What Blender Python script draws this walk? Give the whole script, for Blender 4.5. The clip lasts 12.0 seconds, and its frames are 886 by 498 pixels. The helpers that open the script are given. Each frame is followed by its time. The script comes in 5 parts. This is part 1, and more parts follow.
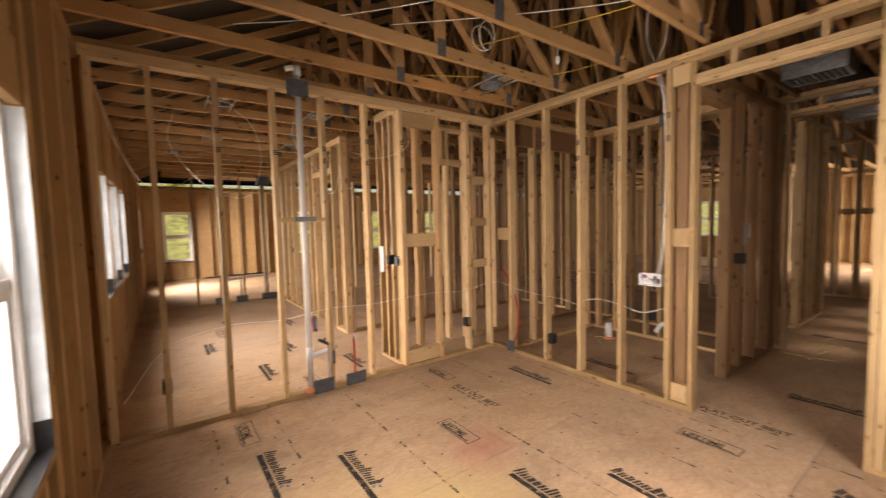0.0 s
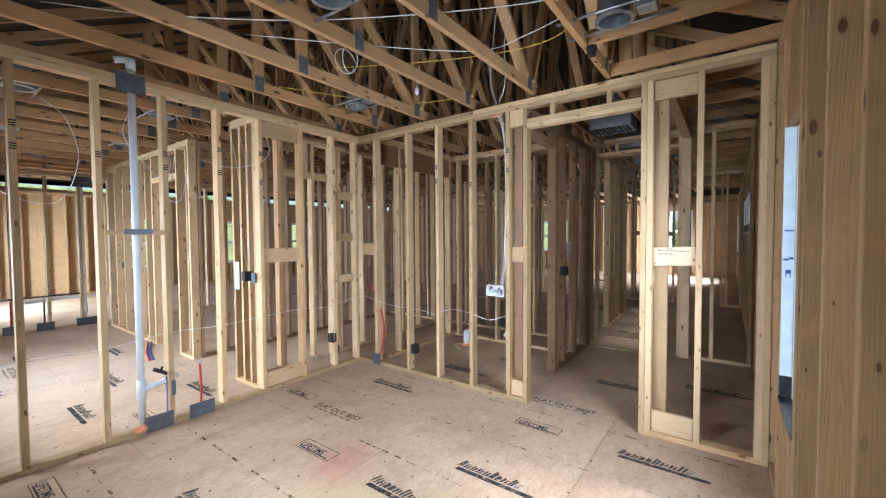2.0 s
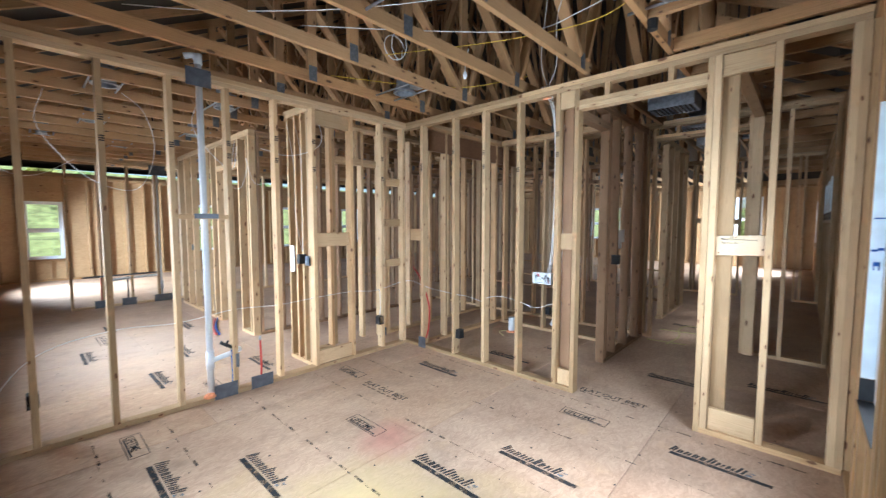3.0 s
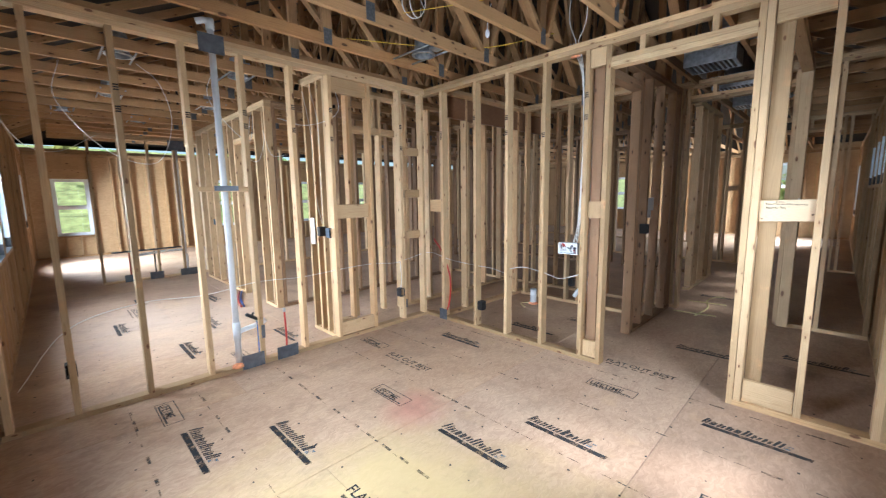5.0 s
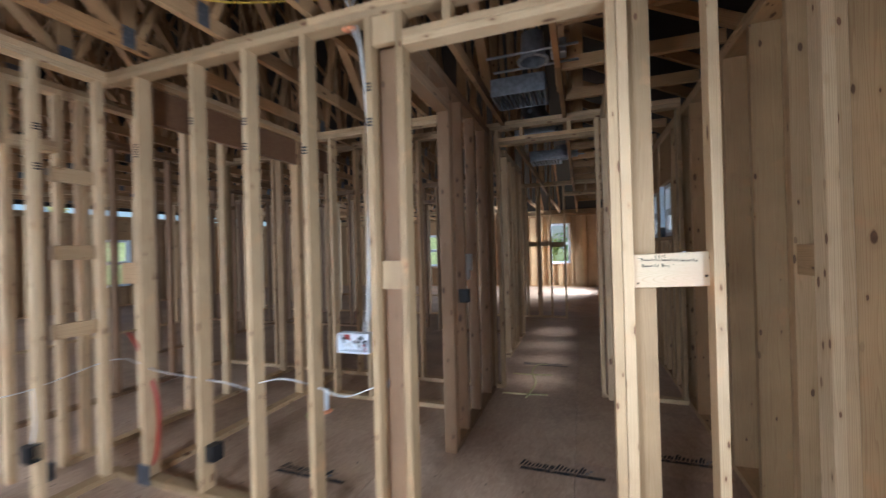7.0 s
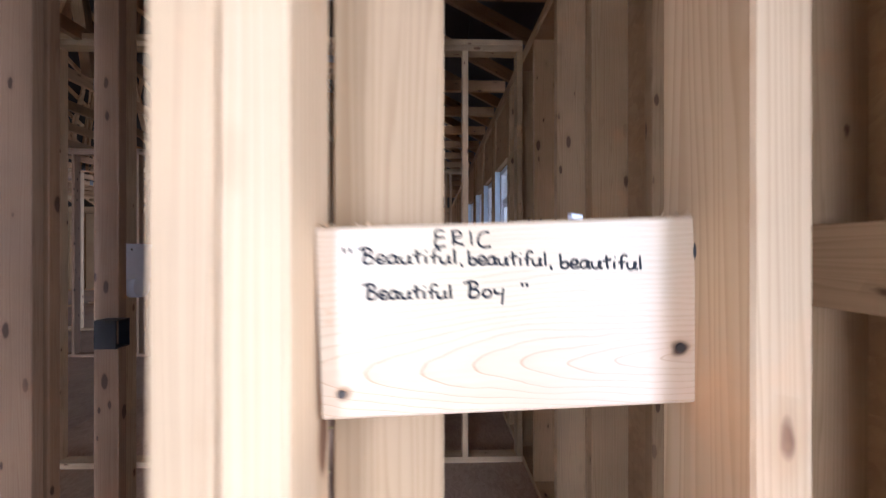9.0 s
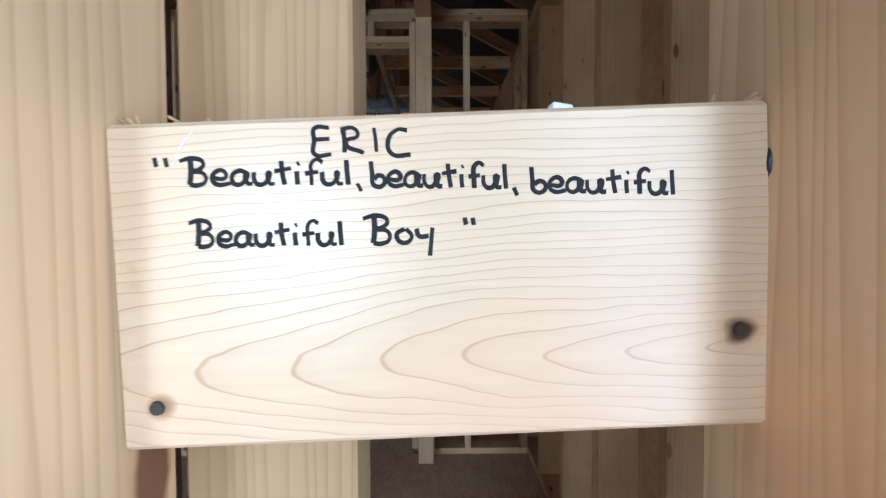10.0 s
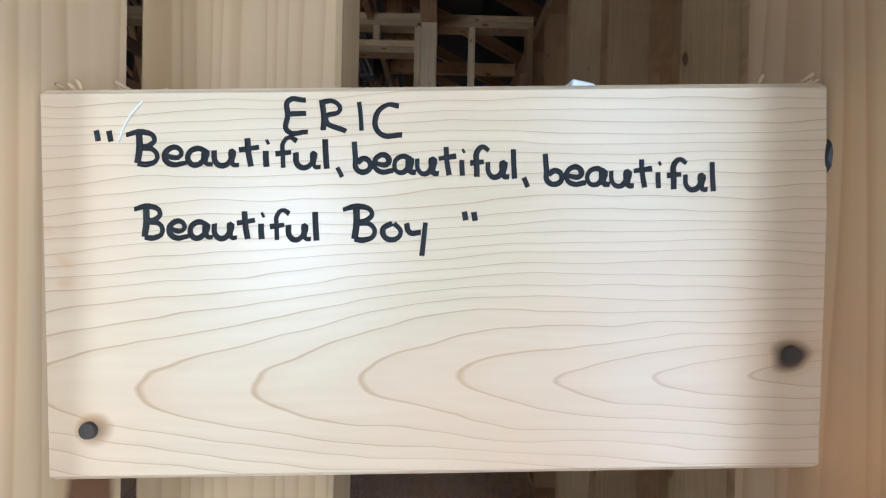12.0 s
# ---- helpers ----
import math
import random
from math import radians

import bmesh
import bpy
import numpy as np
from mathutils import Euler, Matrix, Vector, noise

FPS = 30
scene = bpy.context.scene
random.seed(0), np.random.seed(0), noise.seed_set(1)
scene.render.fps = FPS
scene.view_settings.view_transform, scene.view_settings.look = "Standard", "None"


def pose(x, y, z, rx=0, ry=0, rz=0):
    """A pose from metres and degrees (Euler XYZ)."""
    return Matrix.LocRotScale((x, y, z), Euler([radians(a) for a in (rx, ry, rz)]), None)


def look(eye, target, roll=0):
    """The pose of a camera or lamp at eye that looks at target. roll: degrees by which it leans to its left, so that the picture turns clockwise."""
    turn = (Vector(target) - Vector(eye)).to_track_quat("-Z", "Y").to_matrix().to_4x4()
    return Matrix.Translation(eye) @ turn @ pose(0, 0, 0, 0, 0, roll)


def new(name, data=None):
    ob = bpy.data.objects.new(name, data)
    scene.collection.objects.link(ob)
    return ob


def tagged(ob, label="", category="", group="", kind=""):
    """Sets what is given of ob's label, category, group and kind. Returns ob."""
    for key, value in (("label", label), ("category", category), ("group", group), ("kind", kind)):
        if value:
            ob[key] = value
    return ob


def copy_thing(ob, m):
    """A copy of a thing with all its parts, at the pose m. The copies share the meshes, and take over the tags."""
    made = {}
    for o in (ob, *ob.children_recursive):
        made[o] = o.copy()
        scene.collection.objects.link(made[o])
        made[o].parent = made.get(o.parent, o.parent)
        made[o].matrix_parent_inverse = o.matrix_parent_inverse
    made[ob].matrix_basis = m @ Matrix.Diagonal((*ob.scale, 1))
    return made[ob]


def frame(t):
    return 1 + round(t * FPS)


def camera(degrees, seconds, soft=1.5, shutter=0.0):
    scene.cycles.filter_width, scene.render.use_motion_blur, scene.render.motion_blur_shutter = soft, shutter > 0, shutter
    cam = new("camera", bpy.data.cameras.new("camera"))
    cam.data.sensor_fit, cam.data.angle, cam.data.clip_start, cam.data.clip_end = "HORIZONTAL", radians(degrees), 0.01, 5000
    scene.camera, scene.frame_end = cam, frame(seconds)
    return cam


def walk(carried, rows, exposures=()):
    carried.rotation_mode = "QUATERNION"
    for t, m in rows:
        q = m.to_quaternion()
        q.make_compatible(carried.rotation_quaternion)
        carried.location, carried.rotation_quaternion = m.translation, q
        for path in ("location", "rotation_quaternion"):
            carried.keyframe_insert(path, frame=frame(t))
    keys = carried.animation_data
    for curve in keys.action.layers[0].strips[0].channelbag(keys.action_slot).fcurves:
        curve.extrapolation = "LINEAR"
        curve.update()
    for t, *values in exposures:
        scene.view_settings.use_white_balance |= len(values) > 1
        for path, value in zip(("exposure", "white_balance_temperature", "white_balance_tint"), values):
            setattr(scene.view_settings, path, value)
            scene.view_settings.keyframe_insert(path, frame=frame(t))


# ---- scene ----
cam = camera(97.0, 12.0, 1.2, 0.5)

# path of the eye: seconds, eye, target, roll
PATH = [
    (0, (-0.073, 0.038, 1.475), (1.094, 1.657, 1.35), -1.4),
    (0.5, (-0.079, -0.03, 1.494), (1.311, 1.403, 1.382), -1.6),
    (1, (-0.095, -0.09, 1.508), (1.421, 1.212, 1.433), -1.0),
    (1.5, (-0.096, -0.116, 1.507), (1.491, 1.1, 1.438), -0.6),
    (2, (-0.091, -0.13, 1.506), (1.525, 1.047, 1.437), -0.4),
    (2.5, (-0.095, -0.132, 1.506), (1.477, 1.101, 1.416), -0.2),
    (3, (-0.102, -0.129, 1.5), (1.365, 1.223, 1.364), 0.0),
    (3.5, (-0.115, -0.105, 1.491), (1.239, 1.352, 1.274), 0.1),
    (3.7, (-0.122, -0.096, 1.487), (1.201, 1.383, 1.234), 0.0),
    (5.3, (-0.041, 0.011, 1.458), (1.407, 1.366, 1.198), -1.4),
    (5.5, (0.053, 0.078, 1.451), (1.565, 1.368, 1.23), -1.3),
    (6, (0.426, 0.254, 1.449), (2.094, 1.351, 1.33), -0.9),
    (6.5, (0.86, 0.496, 1.433), (2.681, 1.321, 1.385), -0.8),
    (6.7, (1.081, 0.515, 1.444), (2.922, 1.295, 1.422), -1.2),
    (8.5, (2.699, 0.368, 1.445), (4.694, 0.234, 1.499), -0.3),
    (9, (2.904, 0.241, 1.391), (4.903, 0.181, 1.392), -0.0),
    (9.5, (2.986, 0.204, 1.366), (4.985, 0.184, 1.299), -0.1),
    (10, (3.019, 0.187, 1.359), (5.018, 0.173, 1.304), -0.3),
    (10.5, (3.038, 0.179, 1.356), (5.037, 0.182, 1.312), -0.1),
    (11, (3.047, 0.182, 1.355), (5.046, 0.189, 1.322), 0.3),
    (11.5, (3.049, 0.184, 1.354), (5.048, 0.185, 1.327), 0.8),
    (12, (3.045, 0.185, 1.356), (5.045, 0.17, 1.333), 1.3),
]

# exposure and white balance follow the handheld camera
EXPO = [(0.0, -0.6, 8900, 24), (0.5, -0.2, 6600, 14), (1.0, -0.08, 5450, 9), (3.5, 0.02, 5400, 7), (5.5, -0.12, 5600, 9), (6.5, -0.62, 5400, 10),
        (7.4, -0.15, 5250, 11), (8.5, 0.04, 4950, 20), (9.0, -0.08, 5150, 22), (9.5, -0.28, 5150, 17), (10.2, -0.46, 5050, 9), (12.0, -0.66, 5020, 7)]
walk(cam, [(t, look(eye, target, roll)) for t, eye, target, roll in PATH], EXPO)

# ---------------------------------------------------------------- light
world = bpy.data.worlds.new("overcast_sky")
scene.world = world
world.use_nodes = True
wn = world.node_tree
sky = wn.nodes.new("ShaderNodeTexSky")
sky.sky_type = "NISHITA"
sky.sun_disc = False
sky.sun_elevation = radians(50)
sky.sun_rotation = radians(200)
sky.air_density = 1.0
sky.dust_density = 1.6
wn.links.new(sky.outputs[0], wn.nodes["Background"].inputs[0])
wn.nodes["Background"].inputs[1].default_value = 0.15

sun = new("sun", bpy.data.lights.new("sun", "SUN"))
sun.data.energy = 5.0
sun.data.angle = radians(12)
sun.data.color = (1.0, 0.96, 0.9)
sun.matrix_world = look((0, 0, 0), (-0.2, 0.6, -0.75))


def window_light(name, at, toward, width, height, watts, spread=105):
    """Sky light entering at a window opening."""
    la = bpy.data.lights.new(name, "AREA")
    la.shape = "RECTANGLE"
    la.size, la.size_y = width, height
    la.energy = watts
    la.spread = radians(spread)
    la.color = (0.86, 0.94, 1.0)
    ob = new(name, la)
    ob.matrix_world = look(at, toward)
    return ob


# plan of the house, metres
XW, YS, YN, XE = -0.44, -0.36, 13.95, 16.6      # inner faces of the outside walls
TOP = 2.69                                       # top of the partition plates
YA, XB = 3.46, 3.129                             # room faces of the two partitions
DEEP = 0.14                                      # outside wall studs
# outside windows: centre along the wall, width, sill, head
WIN_W = [(1.63, 0.92, 0.66, 1.94), (4.32, 0.92, 0.93, 2.0), (5.38, 0.92, 0.93, 2.0), (6.44, 0.92, 0.93, 2.0), (11.9, 0.8, 0.93, 2.03)]
WIN_S = [(2.39, 0.58, 0.62, 2.07), (6.3, 0.62, 1.53, 2.13), (7.1, 0.62, 1.53, 2.13), (7.9, 0.62, 1.53, 2.13), (8.9, 0.8, 1.53, 2.13), (14.9, 1.2, 0.8, 2.1)]
WIN_N = [(0.36, 0.72, 0.56, 2.03), (4.1, 0.72, 0.6, 2.05), (6.6, 0.8, 0.6, 2.05), (9.4, 0.8, 0.6, 2.05)]
WIN_E = [(1.28, 0.74, 0.85, 2.35), (6.0, 1.2, 0.8, 2.1)]
def slanting_light(name, axis, inner, sign, c, width, z0, z1, watts, spread, tip):
    """Skylight at the inner side of an opening, its foot on the sill and leaning into the room."""
    h, a = z1 - z0, radians(tip)
    off = inner + sign * (0.006 + h * 0.5 * math.sin(a))
    z = z0 + h * 0.5 * math.cos(a)
    far = off + sign * math.cos(a)
    if axis == "x":
        return window_light(name, (c, off, z), (c, far, z - math.sin(a)), width, h, watts, spread)
    return window_light(name, (off, c, z), (far, c, z - math.sin(a)), width, h, watts, spread)


window_light("daylight_west", (XW - 0.34, 1.63, 1.4), (XW + 1.66, 1.63, 0.84), 0.92, 1.3, 96, 124)
window_light("daylight_triple", (XW - 0.42, 5.38, 1.62), (XW + 1.6, 5.38, 0.65), 3.04, 1.15, 260, 130)
slanting_light("daylight_south", "x", YS, 1, 2.39, 0.57, 0.64, 2.05, 37, 154, 9)
slanting_light("daylight_south_high", "x", YS, 1, 7.1, 2.2, 1.55, 2.11, 4, 110, 10)
slanting_light("daylight_west_far", "y", XW, 1, 11.9, 0.78, 0.95, 2.01, 290, 140, 20)
slanting_light("daylight_far_south", "x", YS, 1, 14.9, 1.15, 0.82, 2.08, 330, 120, 14)
# openings that guide the sky's own light indoors
for at, to, wd, ht in (((0.36, YN + 0.17, 1.3), (0.36, 6, 1.3), 0.72, 1.47), ((5.4, YN + 0.17, 1.3), (5.4, 6, 1.3), 3.2, 1.47), ((XE + 0.17, 1.28, 1.6), (12, 1.28, 1.6), 0.74, 1.5), ((2.39, YS - 0.17, 1.345), (2.39, 2, 1.345), 0.58, 1.45), ((XW - 0.17, 1.63, 1.3), (2, 1.63, 1.3), 0.92, 1.28)):
    window_light("sky_opening", at, to, wd, ht, 1).data.cycles.is_portal = True


# ---------------------------------------------------------------- materials
def nodes_of(name):
    m = bpy.data.materials.new(name)
    m.use_nodes = True
    nt = m.node_tree
    return m, nt, nt.nodes["Principled BSDF"]


def add(nt, kind, **values):
    n = nt.nodes.new("ShaderNode" + kind)
    for k, v in values.items():
        if k in n.inputs:
            n.inputs[k].default_value = v
        elif k == "operation":
            n.operation = v
        elif k == "wave_type":
            n.wave_type = v
        elif k == "rings_direction":
            n.rings_direction = v
        elif k == "wave_profile":
            n.wave_profile = v
    return n


def ramp(nt, source, *stops):
    r = nt.nodes.new("ShaderNodeValToRGB")
    el = r.color_ramp.elements
    while len(el) < len(stops):
        el.new(0.5)
    for e, (p, c) in zip(el, stops):
        e.position = p
        e.color = (*c, 1) if len(c) == 3 else c
    nt.links.new(source, r.inputs[0])
    return r.outputs[0]


def mixed(nt, fac, a, b, mode="MIX"):
    n = nt.nodes.new("ShaderNodeMix")
    n.data_type, n.blend_type = "RGBA", mode
    for i, v in ((0, fac), (6, a), (7, b)):
        if isinstance(v, (int, float)):
            n.inputs[i].default_value = v
        elif isinstance(v, tuple):
            n.inputs[i].default_value = (*v, 1)
        else:
            nt.links.new(v, n.inputs[i])
    return n.outputs[2]


def bump(nt, bsdf, height, strength, distance=0.002):
    b = add(nt, "Bump", Strength=strength, Distance=distance)
    nt.links.new(height, b.inputs["Height"])
    nt.links.new(b.outputs[0], bsdf.inputs["Normal"])


def plain(name, colour, rough=0.5, metal=0.0, grain=0.15, scale=40.0):
    m, nt, p = nodes_of(name)
    tc = add(nt, "TexCoord")
    n = add(nt, "TexNoise", Scale=scale, Detail=6.0)
    nt.links.new(tc.outputs["Object"], n.inputs["Vector"])
    lo = tuple(c * (1 - grain) for c in colour)
    hi = tuple(min(1, c * (1 + grain)) for c in colour)
    nt.links.new(ramp(nt, n.outputs[0], (0.3, lo), (0.7, hi)), p.inputs["Base Color"])
    p.inputs["Roughness"].default_value = rough
    p.inputs["Metallic"].default_value = metal
    bump(nt, p, n.outputs[0], 0.15, 0.001)
    return m


def lumber(name, light, dark, knot, spread=0.35, ring=55.0, knots=0.20):
    """Sawn softwood, grain along the local X of each piece, every piece from another part of the log."""
    m, nt, p = nodes_of(name)
    L = nt.links
    tc = add(nt, "TexCoord")
    info = add(nt, "ObjectInfo")
    off = add(nt, "CombineXYZ")
    for i, k in enumerate((31.0, 0.11, 0.07)):
        mu = add(nt, "Math", operation="MULTIPLY")
        L.new(info.outputs["Random"], mu.inputs[0])
        mu.inputs[1].default_value = k
        L.new(mu.outputs[0], off.inputs[i])
    sh = add(nt, "VectorMath", operation="ADD")
    L.new(tc.outputs["Object"], sh.inputs[0])
    L.new(off.outputs[0], sh.inputs[1])
    # growth rings round a pith that lies beside the piece and wanders along it
    mp = add(nt, "Mapping")
    mp.inputs["Location"].default_value = (0, 0.02, 0.045)
    mp.inputs["Rotation"].default_value = (0, 0.012, 0.01)
    mp.inputs["Scale"].default_value = (0.05, 1, 1)
    um = add(nt, "Mapping")
    um.inputs["Scale"].default_value = (0.9, 26, 26)
    L.new(sh.outputs[0], um.inputs["Vector"])
    un = add(nt, "TexNoise", Scale=1.0, Detail=2.0)
    L.new(um.outputs[0], un.inputs["Vector"])
    uv = add(nt, "VectorMath", operation="MULTIPLY_ADD")
    L.new(un.outputs["Color"], uv.inputs[0])
    uv.inputs[1].default_value = (0.0, 0.05, 0.05)
    L.new(sh.outputs[0], uv.inputs[2])
    L.new(uv.outputs[0], mp.inputs["Vector"])
    wave = add(nt, "TexWave", wave_type="RINGS", rings_direction="X", wave_profile="SAW")
    wave.inputs["Scale"].default_value = ring
    wave.inputs["Distortion"].default_value = 9.0
    wave.inputs["Detail"].default_value = 2.0
    wave.inputs["Detail Scale"].default_value = 0.45
    L.new(mp.outputs[0], wave.inputs["Vector"])
    fm = add(nt, "Mapping")
    fm.inputs["Scale"].default_value = (4, 160, 160)
    L.new(sh.outputs[0], fm.inputs["Vector"])
    fibre = add(nt, "TexNoise", Scale=1.0, Detail=3.0)
    L.new(fm.outputs[0], fibre.inputs["Vector"])
    km = add(nt, "Mapping")
    km.inputs["Scale"].default_value = (8.5, 21, 21)
    kw = add(nt, "TexNoise", Scale=45.0, Detail=2.0)
    L.new(sh.outputs[0], kw.inputs["Vector"])
    kv = add(nt, "VectorMath", operation="MULTIPLY_ADD")
    L.new(kw.outputs["Color"], kv.inputs[0])
    kv.inputs[1].default_value = (0.006, 0.006, 0.006)
    L.new(sh.outputs[0], kv.inputs[2])
    L.new(kv.outputs[0], km.inputs["Vector"])
    vor = add(nt, "TexVoronoi", Scale=1.0)
    L.new(km.outputs[0], vor.inputs["Vector"])
    big = add(nt, "TexNoise", Scale=3.0, Detail=4.0)
    L.new(sh.outputs[0], big.inputs["Vector"])
    soft = tuple(0.12 * a + 0.88 * b for a, b in zip(light, dark))
    rings = ramp(nt, wave.outputs[0], (0.0, light), (0.5, tuple(0.85 * a + 0.15 * b for a, b in zip(light, dark))), (0.9, soft), (1.0, light))
    c = mixed(nt, 0.2, rings, ramp(nt, fibre.outputs[0], (0.3, dark), (0.7, light)))
    c = mixed(nt, 0.38, c, ramp(nt, big.outputs[0], (0.3, tuple(0.6 * a for a in light)), (0.7, tuple(min(1, 1.12 * a) for a in light))))
    tone = ramp(nt, info.outputs["Random"], (0.0, (1 - spread, 1 - spread * 1.1, 1 - spread * 1.25)), (0.35, (0.92, 0.9, 0.86)), (0.7, (1, 1, 1)), (1.0, (1.0, 0.9, 0.78)))
    c = mixed(nt, 1.0, c, tone, "MULTIPLY")
    pick = add(nt, "SeparateColor")
    L.new(vor.outputs["Color"], pick.inputs[0])
    keep = ramp(nt, pick.outputs[0], (0.46, (0, 0, 0)), (0.52, (1, 1, 1)))
    grow = add(nt, "Math", operation="MULTIPLY_ADD")
    L.new(pick.outputs[1], grow.inputs[0])
    grow.inputs[1].default_value, grow.inputs[2].default_value = 1.6, 0.65
    size = add(nt, "Math", operation="MULTIPLY")
    L.new(vor.outputs["Distance"], size.inputs[0])
    L.new(grow.outputs[0], size.inputs[1])
    halo = ramp(nt, size.outputs[0], (knots * 0.7, (0.55, 0.55, 0.55)), (knots * 2.0, (0, 0, 0)))
    c = mixed(nt, mixed(nt, 1.0, halo, keep, "MULTIPLY"), c, dark)
    spot = ramp(nt, size.outputs[0], (knots * 0.75, (0.9, 0.9, 0.9)), (knots, (0, 0, 0)))
    c = mixed(nt, mixed(nt, 1.0, spot, keep, "MULTIPLY"), c, knot)
    blot = add(nt, "TexNoise", Scale=5.5, Detail=5.0, Roughness=0.65)
    L.new(sh.outputs[0], blot.inputs["Vector"])
    c = mixed(nt, ramp(nt, blot.outputs[0], (0.58, (0, 0, 0)), (0.75, (0.45, 0.45, 0.45))), c, tuple(a * b for a, b in zip(light, (1.1, 0.82, 0.62))))
    L.new(c, p.inputs["Base Color"])
    p.inputs["Roughness"].default_value = 0.62
    p.inputs["Specular IOR Level"].default_value = 0.35
    bump(nt, p, fibre.outputs[0], 0.25, 0.0006)
    return m


def strandboard(name, light, dark, flake=28.0, stain=None):
    """Pressed strand board: overlapping flakes under a few larger stains."""
    m, nt, p = nodes_of(name)
    L = nt.links
    geo = add(nt, "NewGeometry")
    warp = add(nt, "TexNoise", Scale=9.0, Detail=2.0)
    L.new(geo.outputs["Position"], warp.inputs["Vector"])
    mx = add(nt, "VectorMath", operation="MULTIPLY_ADD")
    L.new(warp.outputs["Color"], mx.inputs[0])
    mx.inputs[1].default_value = (0.12, 0.12, 0.12)
    L.new(geo.outputs["Position"], mx.inputs[2])
    cols = []
    for i, (rot, sc) in enumerate(((0.3, (1, 3.5, 2)), (1.7, (1, 3.0, 2)), (2.6, (1.2, 4.0, 2)))):
        mp = add(nt, "Mapping")
        mp.inputs["Rotation"].default_value = (0.4 * i, 0.3 * i, rot)
        mp.inputs["Scale"].default_value = sc
        L.new(mx.outputs[0], mp.inputs["Vector"])
        v = add(nt, "TexVoronoi", Scale=flake * (0.6 + 0.3 * i))
        L.new(mp.outputs[0], v.inputs["Vector"])
        bw = add(nt, "RGBToBW")
        L.new(v.outputs["Color"], bw.inputs[0])
        cols.append(bw.outputs[0])
    a = ramp(nt, cols[0], (0.15, dark), (0.85, light))
    b = ramp(nt, cols[1], (0.15, dark), (0.85, light))
    c = mixed(nt, cols[2], a, b)
    big = add(nt, "TexNoise", Scale=1.1, Detail=7.0, Roughness=0.62)
    L.new(geo.outputs["Position"], big.inputs["Vector"])
    c = mixed(nt, 0.55, c, ramp(nt, big.outputs[0], (0.32, dark), (0.5, tuple((x + y) / 2 for x, y in zip(light, dark))), (0.68, light)))
    info = add(nt, "ObjectInfo")
    c = mixed(nt, 1.0, c, ramp(nt, info.outputs["Random"], (0.0, (0.86, 0.84, 0.84)), (0.5, (1, 1, 1)), (1.0, (1.0, 0.95, 0.86))), "MULTIPLY")
    if stain:
        for centre, size, tint, amount in (((0.75, 1.15, 0), 1.0, (0.70, 0.52, 0.25), 0.75), ((1.56, 1.93, 0), 0.26, (0.50, 0.20, 0.15), 0.6), ((0.8, 5.6, 0), 1.3, (0.55, 0.42, 0.33), 0.5)):
            dist = add(nt, "VectorMath", operation="DISTANCE")
            L.new(geo.outputs["Position"], dist.inputs[0])
            dist.inputs[1].default_value = centre
            wob = add(nt, "Math", operation="MULTIPLY_ADD")
            L.new(big.outputs[0], wob.inputs[0])
            wob.inputs[1].default_value = size * 2.4
            L.new(dist.outputs["Value"], wob.inputs[2])
            near = add(nt, "MapRange")
            L.new(wob.outputs[0], near.inputs[0])
            near.inputs[1].default_value, near.inputs[2].default_value = size * 1.5, size * 2.35
            near.inputs[3].default_value, near.inputs[4].default_value = amount, 0.0
            c = mixed(nt, near.outputs[0], c, tint)
        scuff = add(nt, "TexNoise", Scale=2.1, Detail=9.0, Roughness=0.72)
        L.new(geo.outputs["Position"], scuff.inputs["Vector"])
        c = mixed(nt, ramp(nt, scuff.outputs[0], (0.52, (0, 0, 0)), (0.72, (0.45, 0.45, 0.45))), c, (0.17, 0.115, 0.08))
        fine = add(nt, "TexNoise", Scale=3.2, Detail=8.0, Roughness=0.7)
        L.new(geo.outputs["Position"], fine.inputs["Vector"])
        c = mixed(nt, ramp(nt, fine.outputs[0], (0.56, (0, 0, 0)), (0.8, (0.6, 0.6, 0.6))), c, stain)
    L.new(c, p.inputs["Base Color"])
    p.inputs["Roughness"].default_value = 0.55
    p.inputs["Specular IOR Level"].default_value = 0.4
    bump(nt, p, cols[0], 0.12, 0.0008)
    return m



